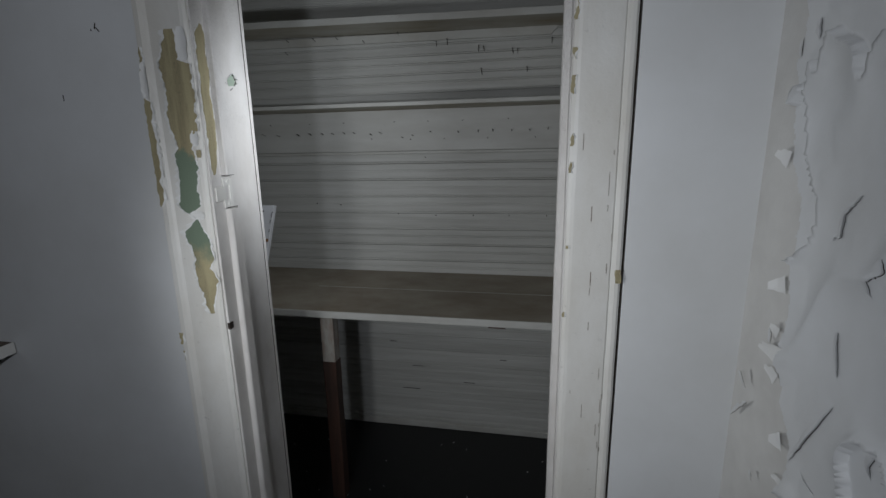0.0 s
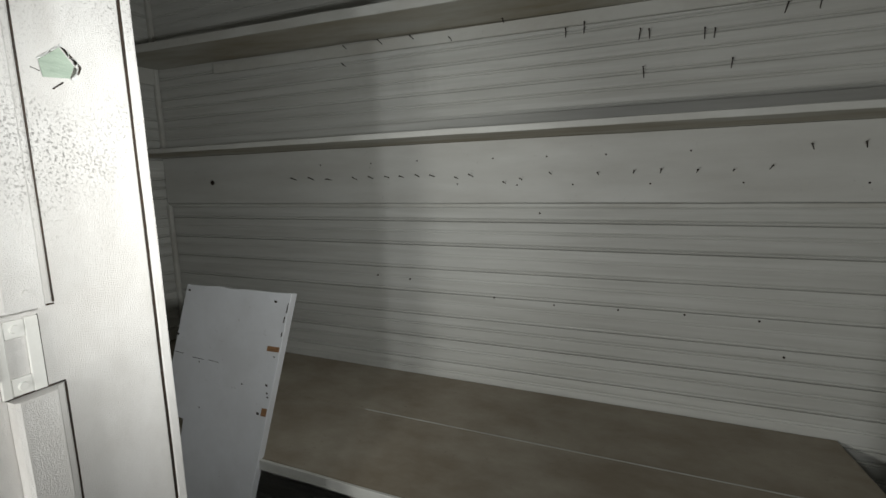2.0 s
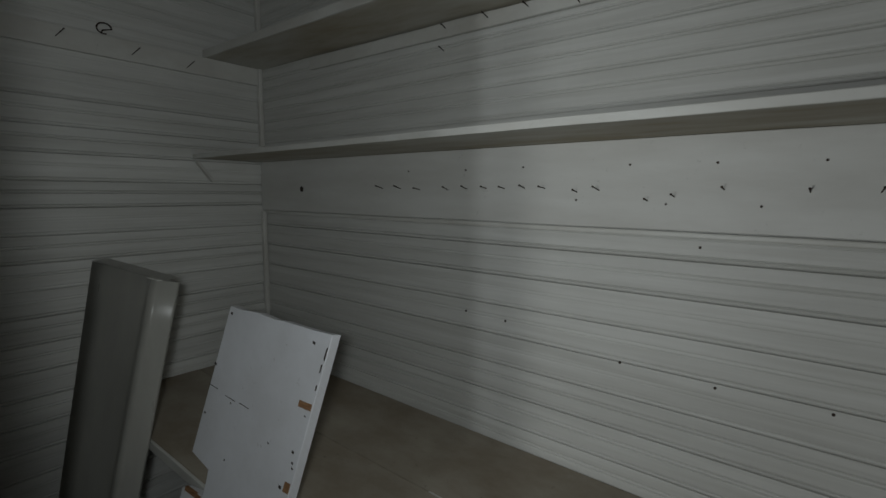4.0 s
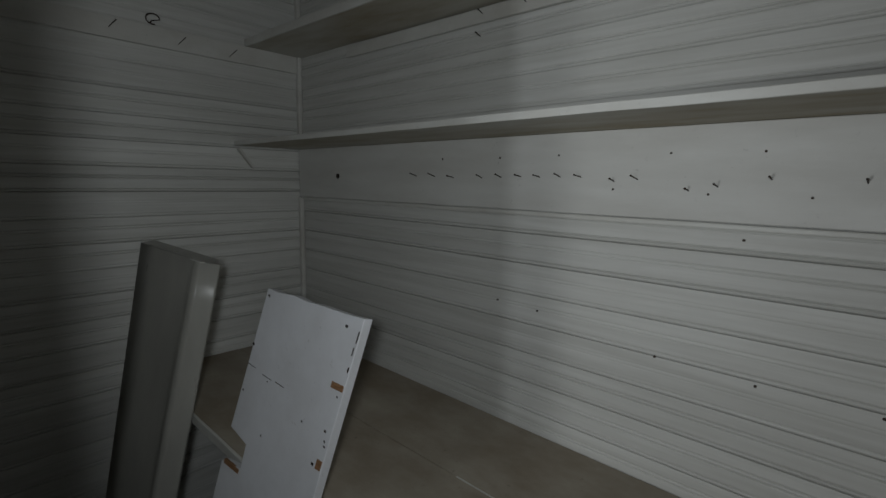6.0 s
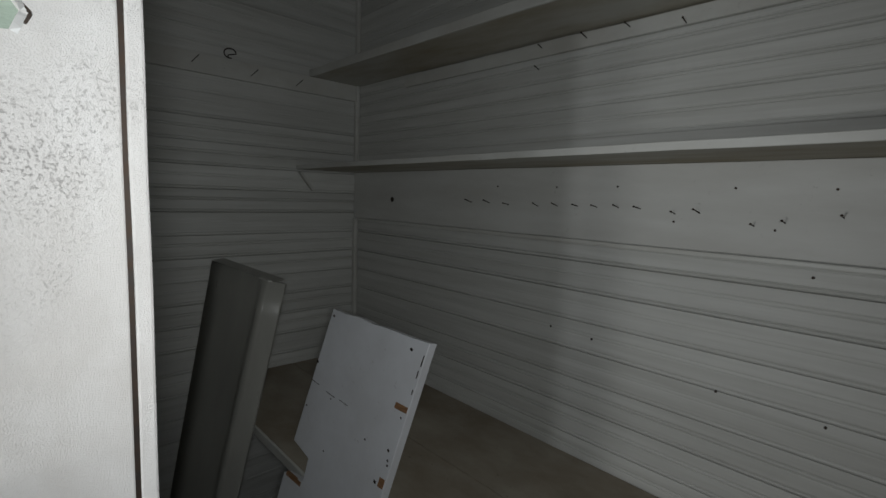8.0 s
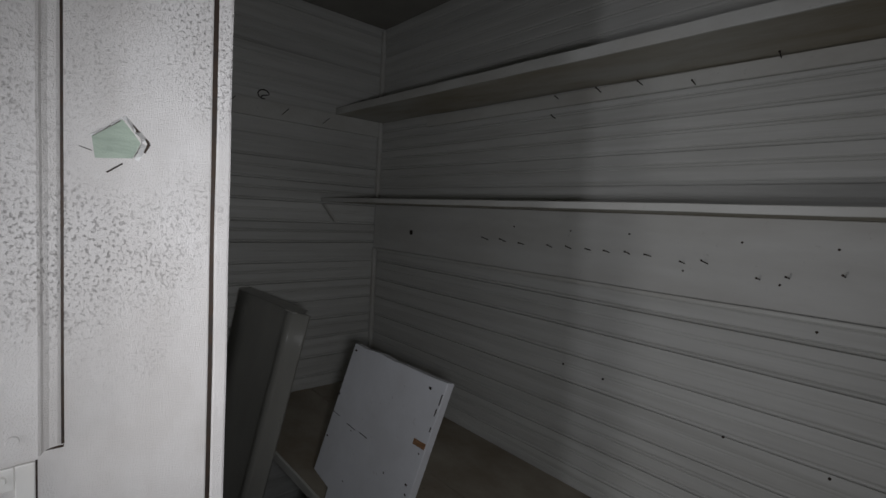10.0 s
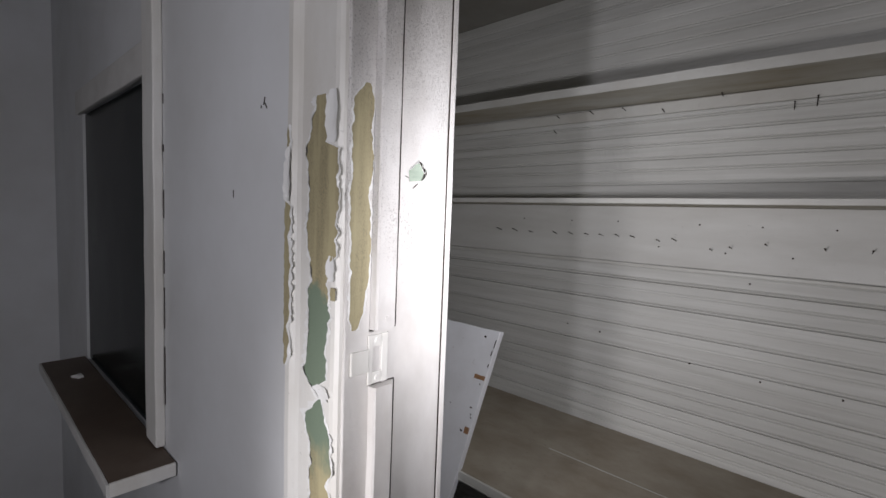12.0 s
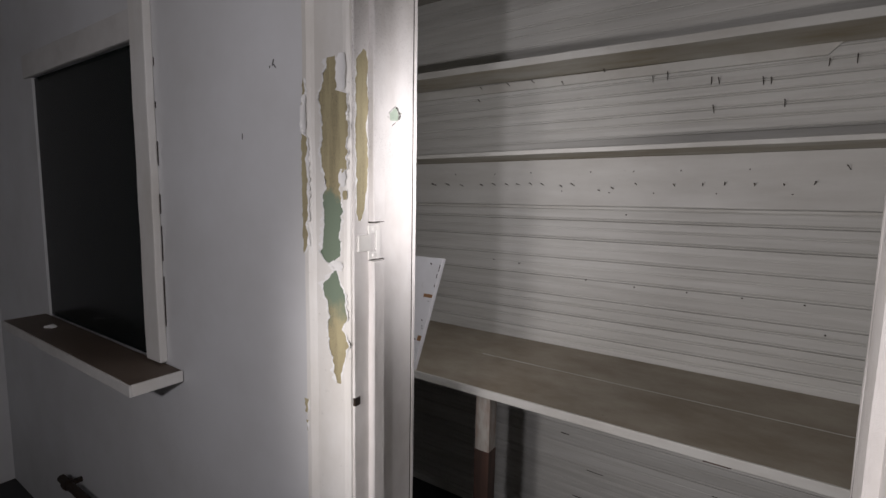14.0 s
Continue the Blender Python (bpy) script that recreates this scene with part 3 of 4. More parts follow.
# ---- setting: the room and its door wall ----
JL, JR = -0.333, 0.366
HEAD = 2.02
door_wall = thing("wall_door", "white painted plaster wall with the closet doorway", "wall", kind="structure")
for x0, x1, z0, z1 in ((-3.2, -1.855, 0, 2.6), (-1.855, -1.085, 0, 0.842), (-1.855, -1.085, 1.675, 2.6), (-1.085, -0.355, 0, 2.6), (0.383, 0.90, 0, 2.6), (-0.355, 0.383, HEAD + 0.02, 2.6)):
    part("plaster", slab(x0, x1, 0.014, 0.150, z0, z1, 0), WALL, door_wall, skew=True)
tagged(part("wall_inner", slab(XL, JL - 0.022, 0.150, 0.178, 0, 2.3, 0), PLANK, skew=True), "closet side of the door wall", "wall", kind="structure")
part("flat_panel", slab(0.4715, 0.70, 0.004, 0.0135, 0, 2.6, 0.001), WALL, door_wall, "smooth white panel beside the doorway", skew=True)
tagged(part("wall_far", slab(-2.55, -2.45, -2.6, 1.6, 0, 2.6, 0), WALL), "plain white room wall", "wall", kind="structure")
tagged(part("wall_behind", slab(-3.2, 0.9, -2.7, -2.6, 0, 2.6, 0), WALL), "plain white room wall", "wall", kind="structure")
tagged(part("ceiling", slab(-3.3, 0.95, -2.7, 1.70, 2.6, 2.7, 0), WALL), "plain white room ceiling", "ceiling", kind="structure")


def doorway():
    frame_ob = thing("door_1", "empty closet doorway with chipped and peeling white trim", "doorway", kind="structure")
    # casings: raised back band, flat, eased inner edge
    left = [(-0.444, 0.014), (-0.444, -0.004), (-0.440, -0.008), (-0.430, -0.008), (-0.424, -0.003), (-0.418, 0.0), (-0.349, 0.0), (-0.343, 0.0015), (-0.338, 0.005), (-0.3365, 0.014)]
    part("casing", prism(left, 0, 2.12, 160, 0.0007), TRIM, frame_ob, "white casing with patches of bared ochre and green", skew=True)
    right = [(0.367, 0.014), (0.369, 0.005), (0.375, 0.001), (0.381, 0.0), (0.446, 0.0), (0.449, 0.0025), (0.452, 0.0), (0.456, -0.0035), (0.462, -0.0035), (0.466, 0.0), (0.466, 0.014)]
    part("casing", prism(right, 0, 2.12, 160, 0.0006), TRIM, frame_ob, skew=True)
    part("head_casing", slab(-0.444, 0.466, -0.004, 0.013, 2.121, 2.22, 0.003), TRIM, frame_ob, skew=True)
    for side, x0, x1 in ((1, JL - 0.021, JL), (-1, JR, JR + 0.022)):
        part("jamb", slab(x0, x1, 0.009, 0.171, 0, HEAD, 0.0015, 0, 0.0006, 80), JAMB, frame_ob, "jamb with grimy crackled paint", skew=True)
        part("jamb_edge", slab(x0, x1, 0.1735, 0.1845, 0, HEAD, 0.002, 0, 0.0012, 120), JAMB, frame_ob, skew=True)
    part("head_jamb", slab(JL - 0.02, JR + 0.02, 0.009, 0.183, HEAD, HEAD + 0.02, 0.001), JAMB, frame_ob, skew=True)
    # stops, with one cut away for the keeper
    for z0, z1 in ((0, 1.179), (1.250, HEAD)):
        bar = [(JL, 0.045), (JL + 0.010, 0.0455), (JL + 0.0125, 0.048), (JL + 0.0125, 0.0735), (JL + 0.0112, 0.0748), (JL + 0.0060, 0.0762), (JL + 0.0030, 0.0790), (JL + 0.0018, 0.0830), (JL, 0.085)]
        part("stop", prism(bar, z0, z1, 60, 0.0005), JAMB, frame_ob, skew=True)
    bar = [(JR, 0.045), (JR - 0.010, 0.0455), (JR - 0.0125, 0.048), (JR - 0.0125, 0.075), (JR - 0.009, 0.080), (JR, 0.085)]
    part("stop", prism(bar, 0, HEAD, 80, 0.0006), JAMB, frame_ob, skew=True)
    for x0, x1 in ((JL - 0.006, JL - 0.0006), (JR + 0.0006, JR + 0.006)):
        part("gap", slab(x0, x1, 0.1705, 0.174, 0, HEAD, 0), IRON, frame_ob, "dark open joint", skew=True)
    for z0, z1 in ((0, 1.179), (1.250, HEAD)):
        part("gap", slab(JL - 0.001, JL + 0.0006, 0.0848, 0.0864, z0, z1, 0, 0, 0.0003, 60), IRON, frame_ob, "dark open joint", skew=True)
    for z in (1.1795, 1.2478):
        part("gap", slab(JL - 0.001, JL + 0.0007, 0.044, 0.086, z, z + 0.0014, 0), IRON, frame_ob, "dark open joint", skew=True)
    part("gap", slab(JL - 0.001, JL + 0.0009, 0.0722, 0.0732, 1.181, 1.243, 0), IRON, frame_ob, "dark open joint", skew=True)
    # keeper: a plate with a slot, two screws and a lip
    x = JL
    keeper = part("keeper_plate", slab(x, x + 0.003, 0.042, 0.0485, 1.181, 1.243, 0.0008), TRIM, frame_ob, "painted-over steel latch keeper", skew=True)
    part("plate_side", slab(x, x + 0.003, 0.0625, 0.072, 1.181, 1.243, 0.0008), TRIM, keeper, skew=True)
    part("plate_end", slab(x, x + 0.0028, 0.0485, 0.0625, 1.228, 1.2425, 0.0008), TRIM, keeper, skew=True)
    part("plate_end", slab(x, x + 0.0028, 0.0485, 0.0625, 1.1815, 1.196, 0.0008), TRIM, keeper, skew=True)
    part("slot", slab(x, x + 0.0006, 0.0485, 0.0625, 1.196, 1.228, 0), JAMB, keeper, skew=True)
    part("lip", slab(x, x + 0.004, 0.016, 0.0425, 1.197, 1.226, 0.0015), TRIM, keeper, skew=True)
    for z in (1.2355, 1.1885):
        bm = bmesh.new()
        bmesh.ops.create_cone(bm, segments=12, radius1=0.0038, radius2=0.0030, depth=0.002, cap_ends=True, matrix=pose(x + 0.0034, 0.0555, z, 0, 90, 0))
        part("screw", bm, TRIM, keeper, skew=True)
    bm = bmesh.new()
    bmesh.ops.create_cone(bm, segments=12, radius1=0.0036, radius2=0.003, depth=0.002, cap_ends=True, matrix=pose(x + 0.0128, 0.062, 1.263, 0, 90, 0))
    part("screw", bm, JAMB, frame_ob, skew=True)
    # old latch mortise
    part("mortise", slab(JL - 0.004, JL + 0.0012, 0.009, 0.022, 0.919, 0.934, 0), IRON, frame_ob, "dark hole of an old latch", skew=True)

    # bared paint on the casing: ochre, then green, then ochre again
    L = table([(0.955, -0.370), (1.00, -0.375), (1.043, -0.390), (1.08, -0.384), (1.135, -0.401), (1.160, -0.372), (1.172, -0.378), (1.179, -0.398), (1.194, -0.407), (1.227, -0.398), (1.261, -0.394), (1.292, -0.401), (1.307, -0.389), (1.332, -0.397), (1.371, -0.405), (1.419, -0.398), (1.452, -0.406), (1.470, -0.408), (1.481, -0.395), (1.500, -0.393), (1.528, -0.384)])
    R = table([(0.955, -0.360), (1.00, -0.349), (1.03, -0.340), (1.042, -0.343), (1.06, -0.352), (1.081, -0.341), (1.13, -0.351), (1.160, -0.366), (1.180, -0.374), (1.190, -0.356), (1.243, -0.357), (1.269, -0.352), (1.297, -0.355), (1.307, -0.359), (1.329, -0.354), (1.341, -0.341), (1.405, -0.339), (1.463, -0.340), (1.466, -0.350), (1.472, -0.367), (1.489, -0.356), (1.511, -0.365), (1.528, -0.366)])
    rows = ragged(0.958, 1.527, L, R, 1.3, 0.0035)
    part("bared_patch", torn_patch(rows, -0.0007), LAYERS, frame_ob, "bared ochre and green paint", skew=True)
    part("paint_lip", torn_lip(rows, 0.0, -1, width=0.012, lift=0.0032, seed=2.0), FLAKE, frame_ob, skew=True)
    part("paint_lip", torn_lip(rows, 0.0, 1, width=0.005, lift=0.0014, seed=5.0), FLAKE, frame_ob, skew=True)
    rows = ragged(1.288, 1.303, lambda z: -0.350, lambda z: -0.3415, 21.0, 0.0015)
    part("bared_patch", torn_patch(rows, -0.0007), OCHRE, frame_ob, "bared ochre paint", skew=True)
    # the narrow strip torn from the back band
    rows = ragged(1.19, 1.497, table([(1.19, -0.443), (1.30, -0.4445), (1.438, -0.4445), (1.497, -0.438)]), table([(1.19, -0.441), (1.206, -0.430), (1.229, -0.4295), (1.242, -0.436), (1.25, -0.4295), (1.283, -0.431), (1.322, -0.429), (1.359, -0.432), (1.395, -0.430), (1.404, -0.442), (1.445, -0.442), (1.470, -0.433), (1.497, -0.434)]), 9.1, 0.0018)
    part("bared_patch", torn_patch(rows, -0.0088), OCHRE, frame_ob, "bared ochre paint", skew=True)
    part("paint_lip", torn_lip(rows, -0.0082, 1, width=0.008, lift=0.003, seed=8.0), FLAKE, frame_ob, skew=True)
    for lo, hi, c, w, s in ((0.885, 0.912, -0.440, 0.0045, 4.1), (0.848, 0.87, -0.440, 0.003, 6.2)):
        rows = ragged(lo, hi, lambda z: c - w, lambda z: c + w * 0.7, s, 0.003)
        part("bared_patch", torn_patch(rows, -0.0088), OCHRE, frame_ob, "bared ochre paint", skew=True)
        part("paint_lip", torn_lip(rows, -0.0082, 1, width=0.005, lift=0.003, seed=s), FLAKE, frame_ob, skew=True)

    # loose flakes of the white coat that stand off beside the bared strips
    def loose_flake(cx, cz, wide, tall, depth, lift, seed):
        bm = bmesh.new()
        grid = []
        for j in range(13):
            v = j / 12
            span = math.sin(math.pi * (0.08 + 0.84 * v)) ** 0.5
            left = -0.5 * span + 0.16 * noise.noise(Vector((seed, v * 5, 0)))
            right = 0.5 * span + 0.16 * noise.noise(Vector((seed + 5, v * 5, 0)))
            row = []
            for i in range(7):
                u = left + (right - left) * i / 6
                h = lift * (0.25 + abs(u) ** 1.5 * 2.2 + 0.35 * noise.noise(Vector((u * 3, v * 4, seed))))
                row.append(bm.verts.new((cx + wide * u, depth - h, cz + tall * (v - 0.5))))
            grid.append(row)
        for p, q in zip(grid, grid[1:]):
            for i in range(6):
                bm.faces.new((p[i], p[i + 1], q[i + 1], q[i])).smooth = True
        part("paint_flake", bm, FLAKE, frame_ob, "white paint flake lifting off", skew=True)

    loose_flake(-0.351, 1.500, 0.024, 0.060, 0.0, 0.0035, 1.0)
    loose_flake(-0.436, 1.428, 0.017, 0.052, -0.0085, 0.0035, 3.0)
    loose_flake(-0.434, 1.460, 0.012, 0.020, -0.0085, 0.0030, 4.0)
    loose_flake(-0.350, 1.325, 0.018, 0.030, 0.0, 0.0022, 6.0)
    loose_flake(-0.366, 1.172, 0.036, 0.018, 0.0, 0.0026, 8.0)
    # bared strip on the jamb in front of the stop
    rows = ragged(1.252, 1.541, table([(1.252, 0.0180), (1.262, 0.0150), (1.33, 0.0140), (1.40, 0.0125), (1.47, 0.0130), (1.522, 0.0150), (1.541, 0.030)]), table([(1.252, 0.024), (1.265, 0.030), (1.277, 0.034), (1.306, 0.039), (1.342, 0.0425), (1.386, 0.0425), (1.41, 0.0375), (1.432, 0.0400), (1.457, 0.0430), (1.491, 0.0395), (1.523, 0.0430), (1.541, 0.037)]), 12.0, 0.0018)
    part("bared_patch", torn_patch(rows, JL + 0.0008, True), OCHRE, frame_ob, "bared ochre paint", skew=True)
    part("paint_lip", torn_lip(rows, JL, 1, True, 0.006, 0.0018, 14.0), FLAKE, frame_ob, skew=True)
    part("paint_lip", torn_lip(rows, JL, -1, True, 0.004, 0.0014, 15.0), FLAKE, frame_ob, skew=True)
    # a star-shaped chip on the jamb with lifted flaps
    c = Vector((JL + 0.0007, 0.114, 1.4455))
    star = [(-0.0137, 0.001), (-0.004, 0.0085), (0.0023, 0.014), (0.0085, 0.006), (0.0125, 0.000), (0.008, -0.0105), (-0.012, -0.0125)]
    bm = bmesh.new()
    bm.faces.new([bm.verts.new(c + Vector((0, u, v))) for u, v in star])
    part("bared_chip", bm, PALE_GREEN, frame_ob, "bared pale green paint", skew=True)
    # flaps of paint bent outwards along three sides
    for k, j, h, out in ((2, 3, 0.006, 0.0035), (3, 4, 0.008, 0.0045), (4, 5, 0.006, 0.004), (0, 1, 0.0025, 0.0015), (1, 2, 0.003, 0.0015)):
        (u0, v0), (u1, v1) = star[k], star[j]
        side = Vector((0, (u0 + u1) / 2, (v0 + v1) / 2)).normalized()
        bm = bmesh.new()
        lo = [bm.verts.new(c + Vector((0, u0 + (u1 - u0) * f, v0 + (v1 - v0) * f)) + side * out) for f in (0, 0.33, 0.66, 1)]
        hi = [bm.verts.new(Vector(p.co) - side * out * 0.9 + Vector((h * g, 0, 0))) for p, g in zip(lo, (0.15, 0.9, 1.0, 0.2))]
        for i in range(3):
            bm.faces.new((lo[i], lo[i + 1], hi[i + 1], hi[i]))
        part("paint_flap", bm, FLAKE, frame_ob, skew=True)
    # dark strips draw the shadowed gaps under the lifted flaps
    for (u0, v0), (u1, v1), w in (((-0.0135, 0.0015), (0.001, 0.0128), 0.0005), ((0.0045, 0.0145), (0.0175, 0.000), 0.0009), ((0.0175, 0.000), (0.0145, -0.006), 0.0009), ((-0.006, -0.021), (0.0025, -0.0145), 0.0005), ((-0.0137, -0.008), (-0.020, -0.006), 0.0002)):
        n = math.hypot(u1 - u0, v1 - v0)
        bm = slab(JL + 0.0003, JL + 0.0011, -n / 2, n / 2, -w, w, 0)
        bm.transform(Matrix.Translation((0, 0.114 + (u0 + u1) / 2, 1.4455 + (v0 + v1) / 2)) @ pose(0, 0, 0, math.degrees(math.atan2(v1 - v0, u1 - u0)), 0, 0))
        part("crack", bm, IRON, frame_ob, skew=True)
    # chips along the inner edge of the right casing
    for z, hgt in ((1.50, 0.03), (1.44, 0.018), (1.385, 0.03), (1.30, 0.022), (1.255, 0.018), (1.12, 0.006), (0.99, 0.01)):
        rows = ragged(z, z + hgt, lambda q: 0.3690, lambda q: 0.3735, z * 9, 0.003)
        part("bared_patch", torn_patch(rows, 0.0002), OCHRE, frame_ob, "bared ochre paint", skew=True)
        part("paint_lip", torn_lip(rows, 0.0008, 1, width=0.004, lift=0.002, seed=z), FLAKE, frame_ob, skew=True)
    pick = random.Random(23)
    for k in range(20):
        x, z, tall = pick.choice((0.390, 0.412, 0.436, 0.443, 0.4465)) + pick.uniform(-0.003, 0.003), pick.uniform(0.70, 1.30), pick.uniform(0.006, 0.035)
        part("scratch", slab(x, x + pick.uniform(0.0007, 0.0016), -0.0007, 0.001, z, z + tall, 0, 0, 0.0004, 4), WORN, frame_ob, skew=True)
    for z, hgt in ((1.06, 0.025),):
        rows = ragged(z, z + hgt, lambda q: 0.455, lambda q: 0.4645, 31.0, 0.002)
        part("bared_patch", torn_patch(rows, -0.0043), OCHRE, frame_ob, "bared ochre paint", skew=True)
    return frame_ob


doorway()


# ---- window ----
def window():
    ob = thing("window_1", "blacked-out window with brown sill and white trim", "window", kind="structure")
    part("pane", slab(-1.855, -1.084, 0.022, 0.030, 0.847, 1.673, 0), GLASS, ob, "black pane, hazy with dust", skew=True)
    part("backing", slab(-1.875, -1.07, 0.10, 0.148, 0.83, 1.69, 0), IRON, ob, skew=True)
    part("side_trim", slab(-1.085, -1.010, -0.006, 0.0135, 0.854, 2.6, 0.003, 0, 0.0012, 60), TRIM, ob, "white upright trim that runs on to the ceiling", skew=True)
    part("head_trim", slab(-1.89, -1.086, 0.000, 0.0135, 1.672, 1.747, 0.003, 0, 0.001, 30), BARE, ob, "dull head board", skew=True)
    part("window_sill", slab(-1.88, -0.936, -0.106, 0.012, 0.822, 0.849, 0.003, 0, 0.001, 40), SILL, ob, "brown dusty sill board", skew=True)
    part("sill_end", slab(-0.9358, -0.930, -0.1065, 0.0105, 0.821, 0.8495, 0.001), TRIM, ob, "white painted end of the sill", skew=True)
    part("sill_front", slab(-1.88, -0.9305, -0.1115, -0.1062, 0.821, 0.848, 0.001, 0, 0.0006, 40), BARE, ob, "pale front edge of the sill", skew=True)
    return ob


window()
bm = bmesh.new()
flat = [(-1.668, -0.048), (-1.655, -0.060), (-1.642, -0.052), (-1.628, -0.045), (-1.634, -0.032), (-1.652, -0.036)]
low = [bm.verts.new((x, y, 0.8495)) for x, y in flat]
high = [bm.verts.new((x, y, 0.851 + 0.004 * (k % 3))) for k, (x, y) in enumerate(flat)]
bm.faces.new(low[::-1])
bm.faces.new(high)
for k in range(6):
    bm.faces.new((low[k], low[(k + 1) % 6], high[(k + 1) % 6], high[k]))
tagged(part("paint_chip", bm, FLAKE, skew=True), "curled white paint chip lying on the sill", "debris")


def wall_marks():
    for x, z, w, h, a in ((-0.550, 1.545, 0.002, 0.012, 20), (-0.545, 1.538, 0.002, 0.010, -40), (-0.560, 1.538, 0.002, 0.004, 0), (-0.655, 1.412, 0.0016, 0.012, 0), (-0.452, 1.60, 0.008, 0.0015, 10)):
        bm = slab(-w / 2, w / 2, 0.0132, 0.0145, -h / 2, h / 2, 0)
        bm.transform(Matrix.Translation((x, 0, z)) @ pose(0, 0, 0, 0, a, 0))
        part("gouge", bm, IRON, door_wall, skew=True)
    for z0, z1 in ((0.95, 1.08), (1.12, 1.21), (1.24, 1.29), (1.36, 1.42), (1.50, 1.515), (1.60, 1.62)):
        part("crack", slab(-1.0095, -1.0070, 0.0125, 0.0146, z0, z1, 0, 0, 0.0006, 8), IRON, door_wall, skew=True)
    part("crack", slab(0.4672, 0.4705, 0.007, 0.0146, 0, 2.5, 0), IRON, door_wall, skew=True)


wall_marks()


# ---- the peeling wall beside the doorway ----
def peeling_wall():
    XW = 0.668
    wall = tagged(part("wall_side", slab(XW + 0.006, XW + 0.12, -2.6, 1.60, 0, 2.6, 0), BARE), "bare plaster wall under badly peeling white paint", "wall", kind="structure")
    # the loose skin of paint, blistered off the plaster, torn away beside the corner
    ny, nz = 280, 440
    y0, y1, z0, z1 = 0.40, 1.43, 0.35, 2.0
    edge_line = table([(0.35, 1.25), (0.87, 1.262), (0.93, 1.30), (1.0, 1.316), (1.19, 1.326), (1.29, 1.358), (1.40, 1.382), (1.47, 1.345), (2.0, 1.33)])

    def tear(z):
        return edge_line(z) + 0.014 * noise.noise(Vector((4.0, z * 16, 2))) + 0.008 * noise.noise(Vector((9.0, z * 60, 2)))

    def stand_off(y, z):
        p = Vector((y * 4.2, z * 2.6, 1.7))
        p = p + 0.30 * noise.noise_vector(p * 1.7)
        ridge = max(0.0, 1 - 4.0 * abs(noise.noise(p)))
        blister = max(0.0, noise.noise(Vector((y * 3.1, z * 2.4, 8))) + 0.12)
        edge = tear(z)
        lift = max(0.0, 1 - (edge - y) / 0.030) if y < edge else 1.0
        q = Vector((y * 3.6, z * 2.9, 12.5))
        split = noise.noise(q + 0.35 * noise.noise_vector(q * 2.3) + 0.06 * noise.noise_vector(q * 9))
        open_up = min(1.0, max(0.0, 4 * noise.noise(Vector((y * 5.0, z * 4.0, 21))) + 0.7))
        step = 0.015 * open_up * math.exp(-split / 0.10) if split > 0 else 0.0
        off = 0.013 * ridge ** 1.5 + 0.020 * blister + step + 0.008 * lift * (0.5 + noise.noise(Vector((2, z * 14, 6)))) + 0.0006 * noise.noise(Vector((y * 50, z * 50, 3)))
        return XW + 0.003 - max(0.0, off)

    bm = bmesh.new()
    grid = []
    for j in range(nz + 1):
        z = z0 + (z1 - z0) * j / nz
        row = []
        for i in range(ny + 1):
            y = y0 + (y1 - y0) * i / ny
            row.append(bm.verts.new((stand_off(y, z), y, z)))
        grid.append(row)
    for j in range(nz):
        z = z0 + (z1 - z0) * (j + 0.5) / nz
        edge = tear(z)
        for i in range(ny):
            y = y0 + (y1 - y0) * (i + 0.5) / ny
            if y > edge:
                continue
            f = bm.faces.new((grid[j][i], grid[j][i + 1], grid[j + 1][i + 1], grid[j + 1][i]))
            f.smooth = True
    bmesh.ops.delete(bm, geom=[v for v in bm.verts if not v.link_faces], context="VERTS")
    part("paint_skin", bm, PEEL, wall, "blistered white paint skin with cracks")
    # curled flakes that stand off along the tear and the cracks
    r = random.Random(11)
    for k in range(13):
        z = r.uniform(0.75, 1.65)
        y = tear(z) - r.uniform(-0.005, 0.012) if k % 3 else r.uniform(0.8, 1.15)
        size, curl, turn = r.uniform(0.012, 0.038), r.uniform(0.3, 0.8), r.uniform(-130, -50)
        bm = bmesh.new()
        rows = []
        for a in range(6):
            rows.append([])
            for b in range(5):
                u, v = a / 5, (b / 4 - 0.5) * (1 - 0.6 * a / 5)
                w = size * (1 + 0.35 * noise.noise(Vector((u * 4, v * 4, k))))
                rows[-1].append(bm.verts.new((-size * 0.5 * curl * u * u, w * v, w * u)))
        for a in range(5):
            for b in range(4):
                bm.faces.new((rows[a][b], rows[a][b + 1], rows[a + 1][b + 1], rows[a + 1][b])).smooth = True
        bm.transform(Matrix.Translation((XW - 0.008, y, z)) @ pose(0, 0, 0, turn, 0, 0))
        part("paint_flake", bm, FLAKE, wall)
    # cracks in the skin, their inner shade drawn as dark strips, each with one raised lip
    cracks = (((1.324, 1.454), (1.333, 1.431)), ((1.361, 1.437), (1.373, 1.416)), ((1.206, 1.247), (1.234, 1.221), (1.237, 1.194), (1.254, 1.187)),
              ((1.143, 1.190), (1.147, 1.175), (1.167, 1.159), (1.166, 1.142)), ((1.354, 1.031), (1.343, 1.006)), ((1.394, 0.939), (1.386, 0.913)),
              ((1.381, 0.890), (1.419, 0.844)), ((1.199, 0.992), (1.242, 0.914), (1.261, 0.873)), ((1.119, 0.982), (1.128, 0.965), (1.122, 0.953)),
              ((1.231, 0.874), (1.201, 0.868)), ((1.214, 1.083), (1.201, 1.029)), ((1.335, 0.795), (1.330, 0.782)))
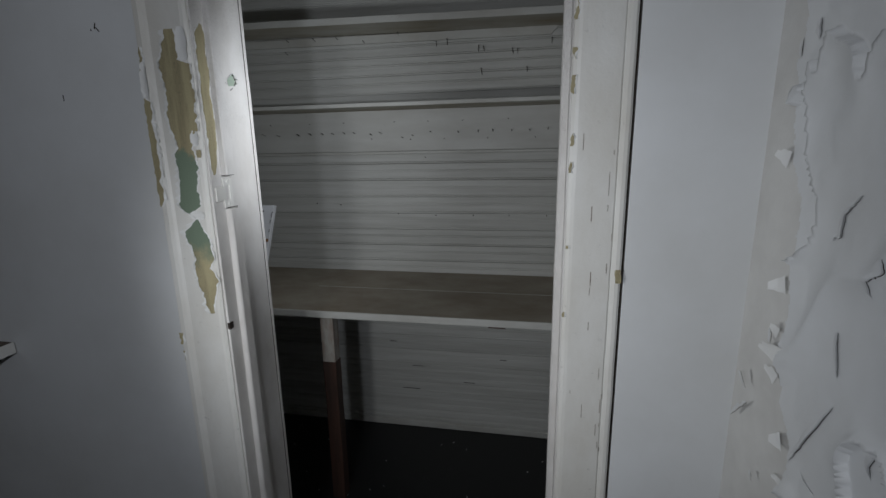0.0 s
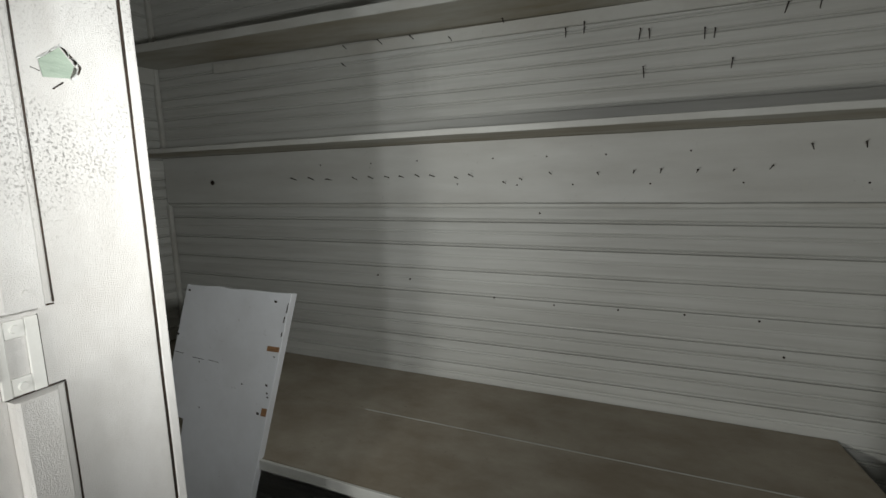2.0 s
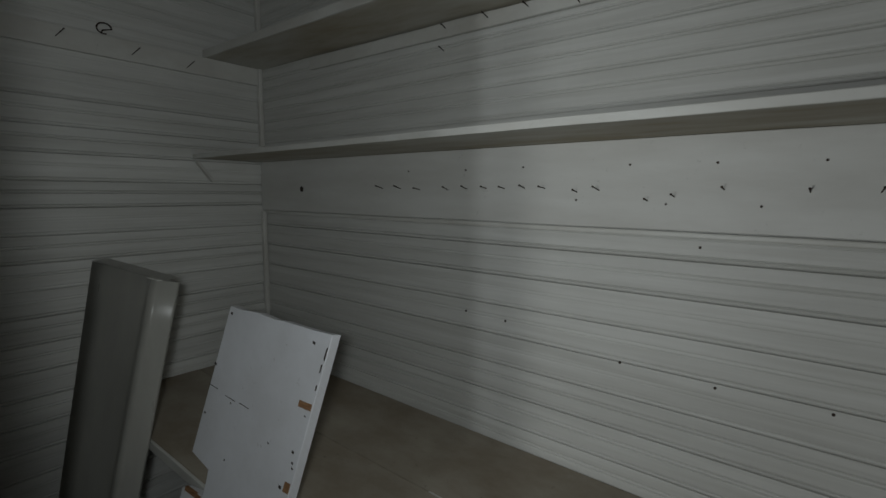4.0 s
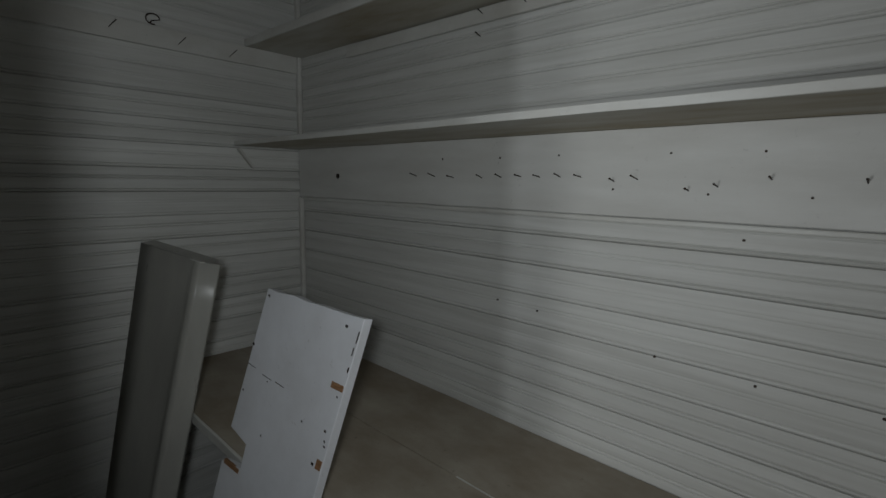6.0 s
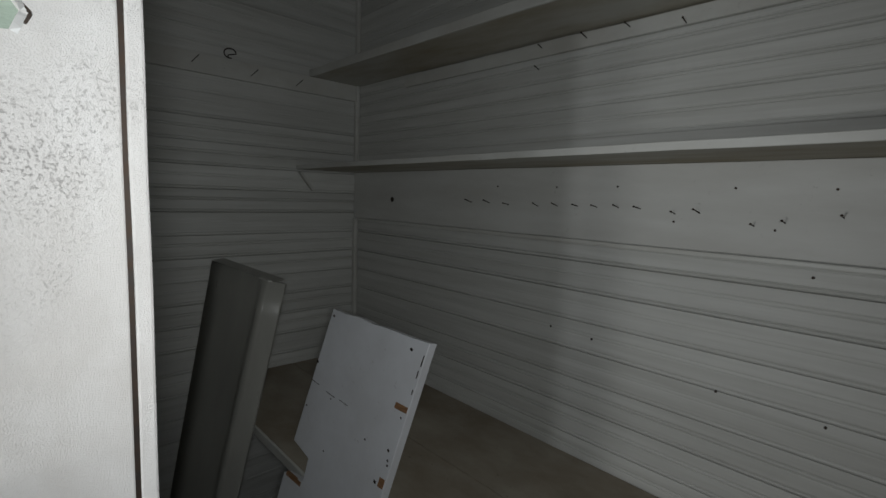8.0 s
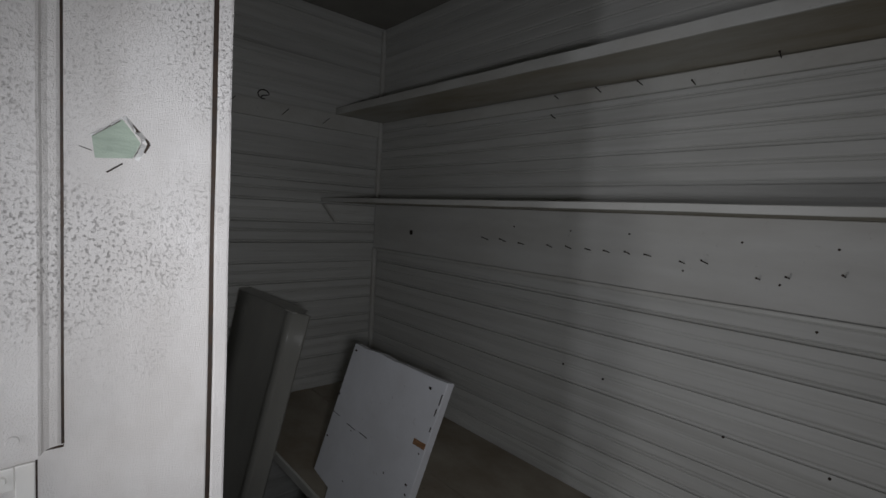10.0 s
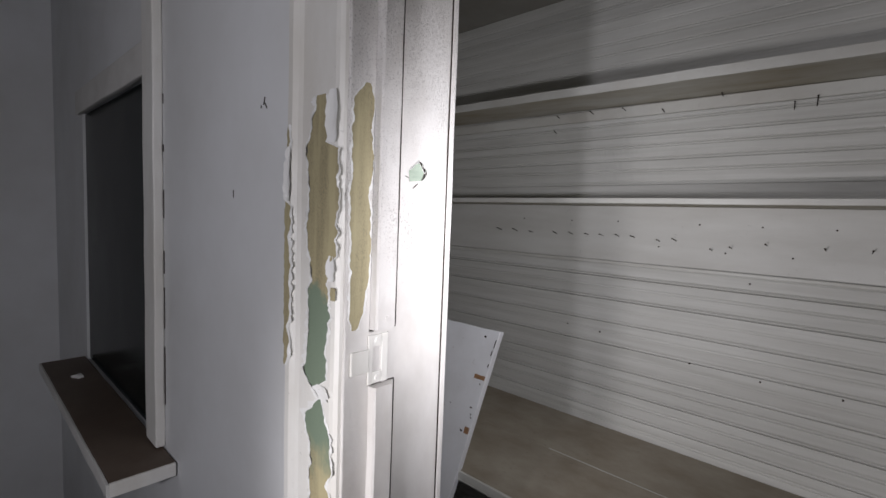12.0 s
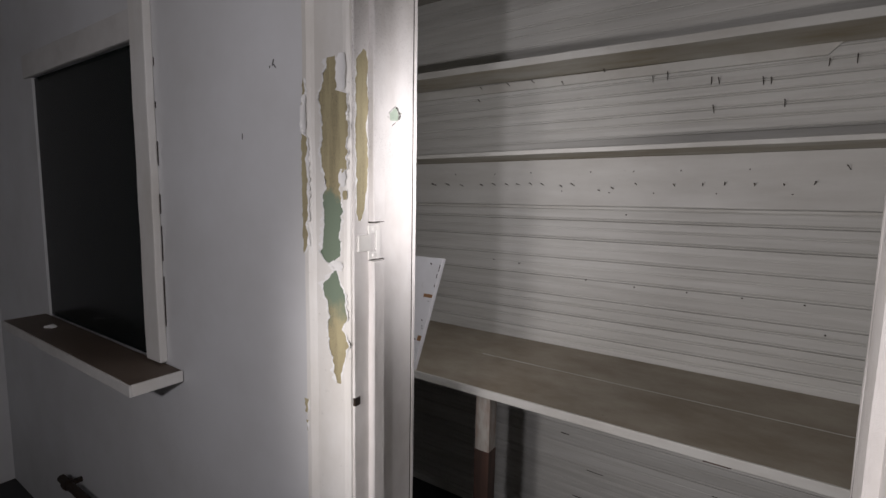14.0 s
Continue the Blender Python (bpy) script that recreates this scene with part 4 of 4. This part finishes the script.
    for k, line in enumerate(cracks):
        dark, lip = bmesh.new(), bmesh.new()
        pts = []
        for (ya, za), (yb, zb) in zip(line, line[1:]):
            pts += [(ya + (yb - ya) * f / 8, za + (zb - za) * f / 8) for f in range(8)]
        pts.append(line[-1])
        rows, lips = [], []
        for i, (y, z) in enumerate(pts):
            f = i / (len(pts) - 1)
            fat = math.sin(math.pi * min(1, 0.08 + 0.9 * f)) ** 0.6
            y += 0.0025 * noise.noise(Vector((y * 160, z * 160, k)))
            z += 0.0025 * noise.noise(Vector((y * 160, z * 160, k + 4)))
            w = 0.0014 * fat
            rows.append([dark.verts.new((stand_off(y + g, z) - 0.0011, y + g, z)) for g in (-w * 0.5, w * 0.5)])
            wide = 0.010 * fat * (1 + 0.5 * noise.noise(Vector((f * 6, k, 2))))
            lips.append([lip.verts.new((stand_off(y + w * 0.5 + g, z) - 0.0013 - h, y + w * 0.5 + g, z)) for g, h in ((0, 0.0016 * fat), (wide * 0.5, 0.0009 * fat), (wide, -0.0008))])
        for i in range(len(pts) - 1):
            dark.faces.new((rows[i][0], rows[i][1], rows[i + 1][1], rows[i + 1][0]))
            for j in (0, 1):
                lip.faces.new((lips[i][j], lips[i][j + 1], lips[i + 1][j + 1], lips[i + 1][j])).smooth = True
        part("crack", dark, IRON, wall, "dark strip for the shade inside a crack")
        part("paint_lip", lip, PEEL, wall)


peeling_wall()


def pipe():
    bm = bmesh.new()
    bmesh.ops.create_cone(bm, segments=14, radius1=0.013, radius2=0.013, depth=0.82, cap_ends=True, matrix=pose(-1.31, 1.437, 0.29, 0, 90, 0))
    for x in (-1.66, -1.10):
        bmesh.ops.create_cone(bm, segments=14, radius1=0.019, radius2=0.019, depth=0.022, cap_ends=True, matrix=pose(x, 1.437, 0.29, 0, 90, 0))
        bmesh.ops.create_cube(bm, size=1, matrix=Matrix.Translation((x, 1.461, 0.29)) @ Matrix.Diagonal((0.014, 0.034, 0.014, 1)))
    return tagged(part("pipe", bm, IRON), "dark iron pipe clipped low along the white wall", "pipe")


pipe()


def crumbs():
    """Specks of fallen paint on the closet floor."""
    r = random.Random(8)
    bm = bmesh.new()
    for k in range(40):
        w = r.uniform(0.0015, 0.005)
        bmesh.ops.create_cube(bm, size=1, matrix=Matrix.Translation((r.uniform(-1.0, 0.45), r.uniform(1.75, 2.48), 0.0012)) @ pose(0, 0, 0, 0, 0, r.uniform(0, 90)) @ Matrix.Diagonal((w, w * r.uniform(0.4, 1), 0.0018, 1)))
    return tagged(part("paint_crumbs", bm, FLAKE), "small white paint crumbs on the black floor", "debris", kind="stuff")


crumbs()
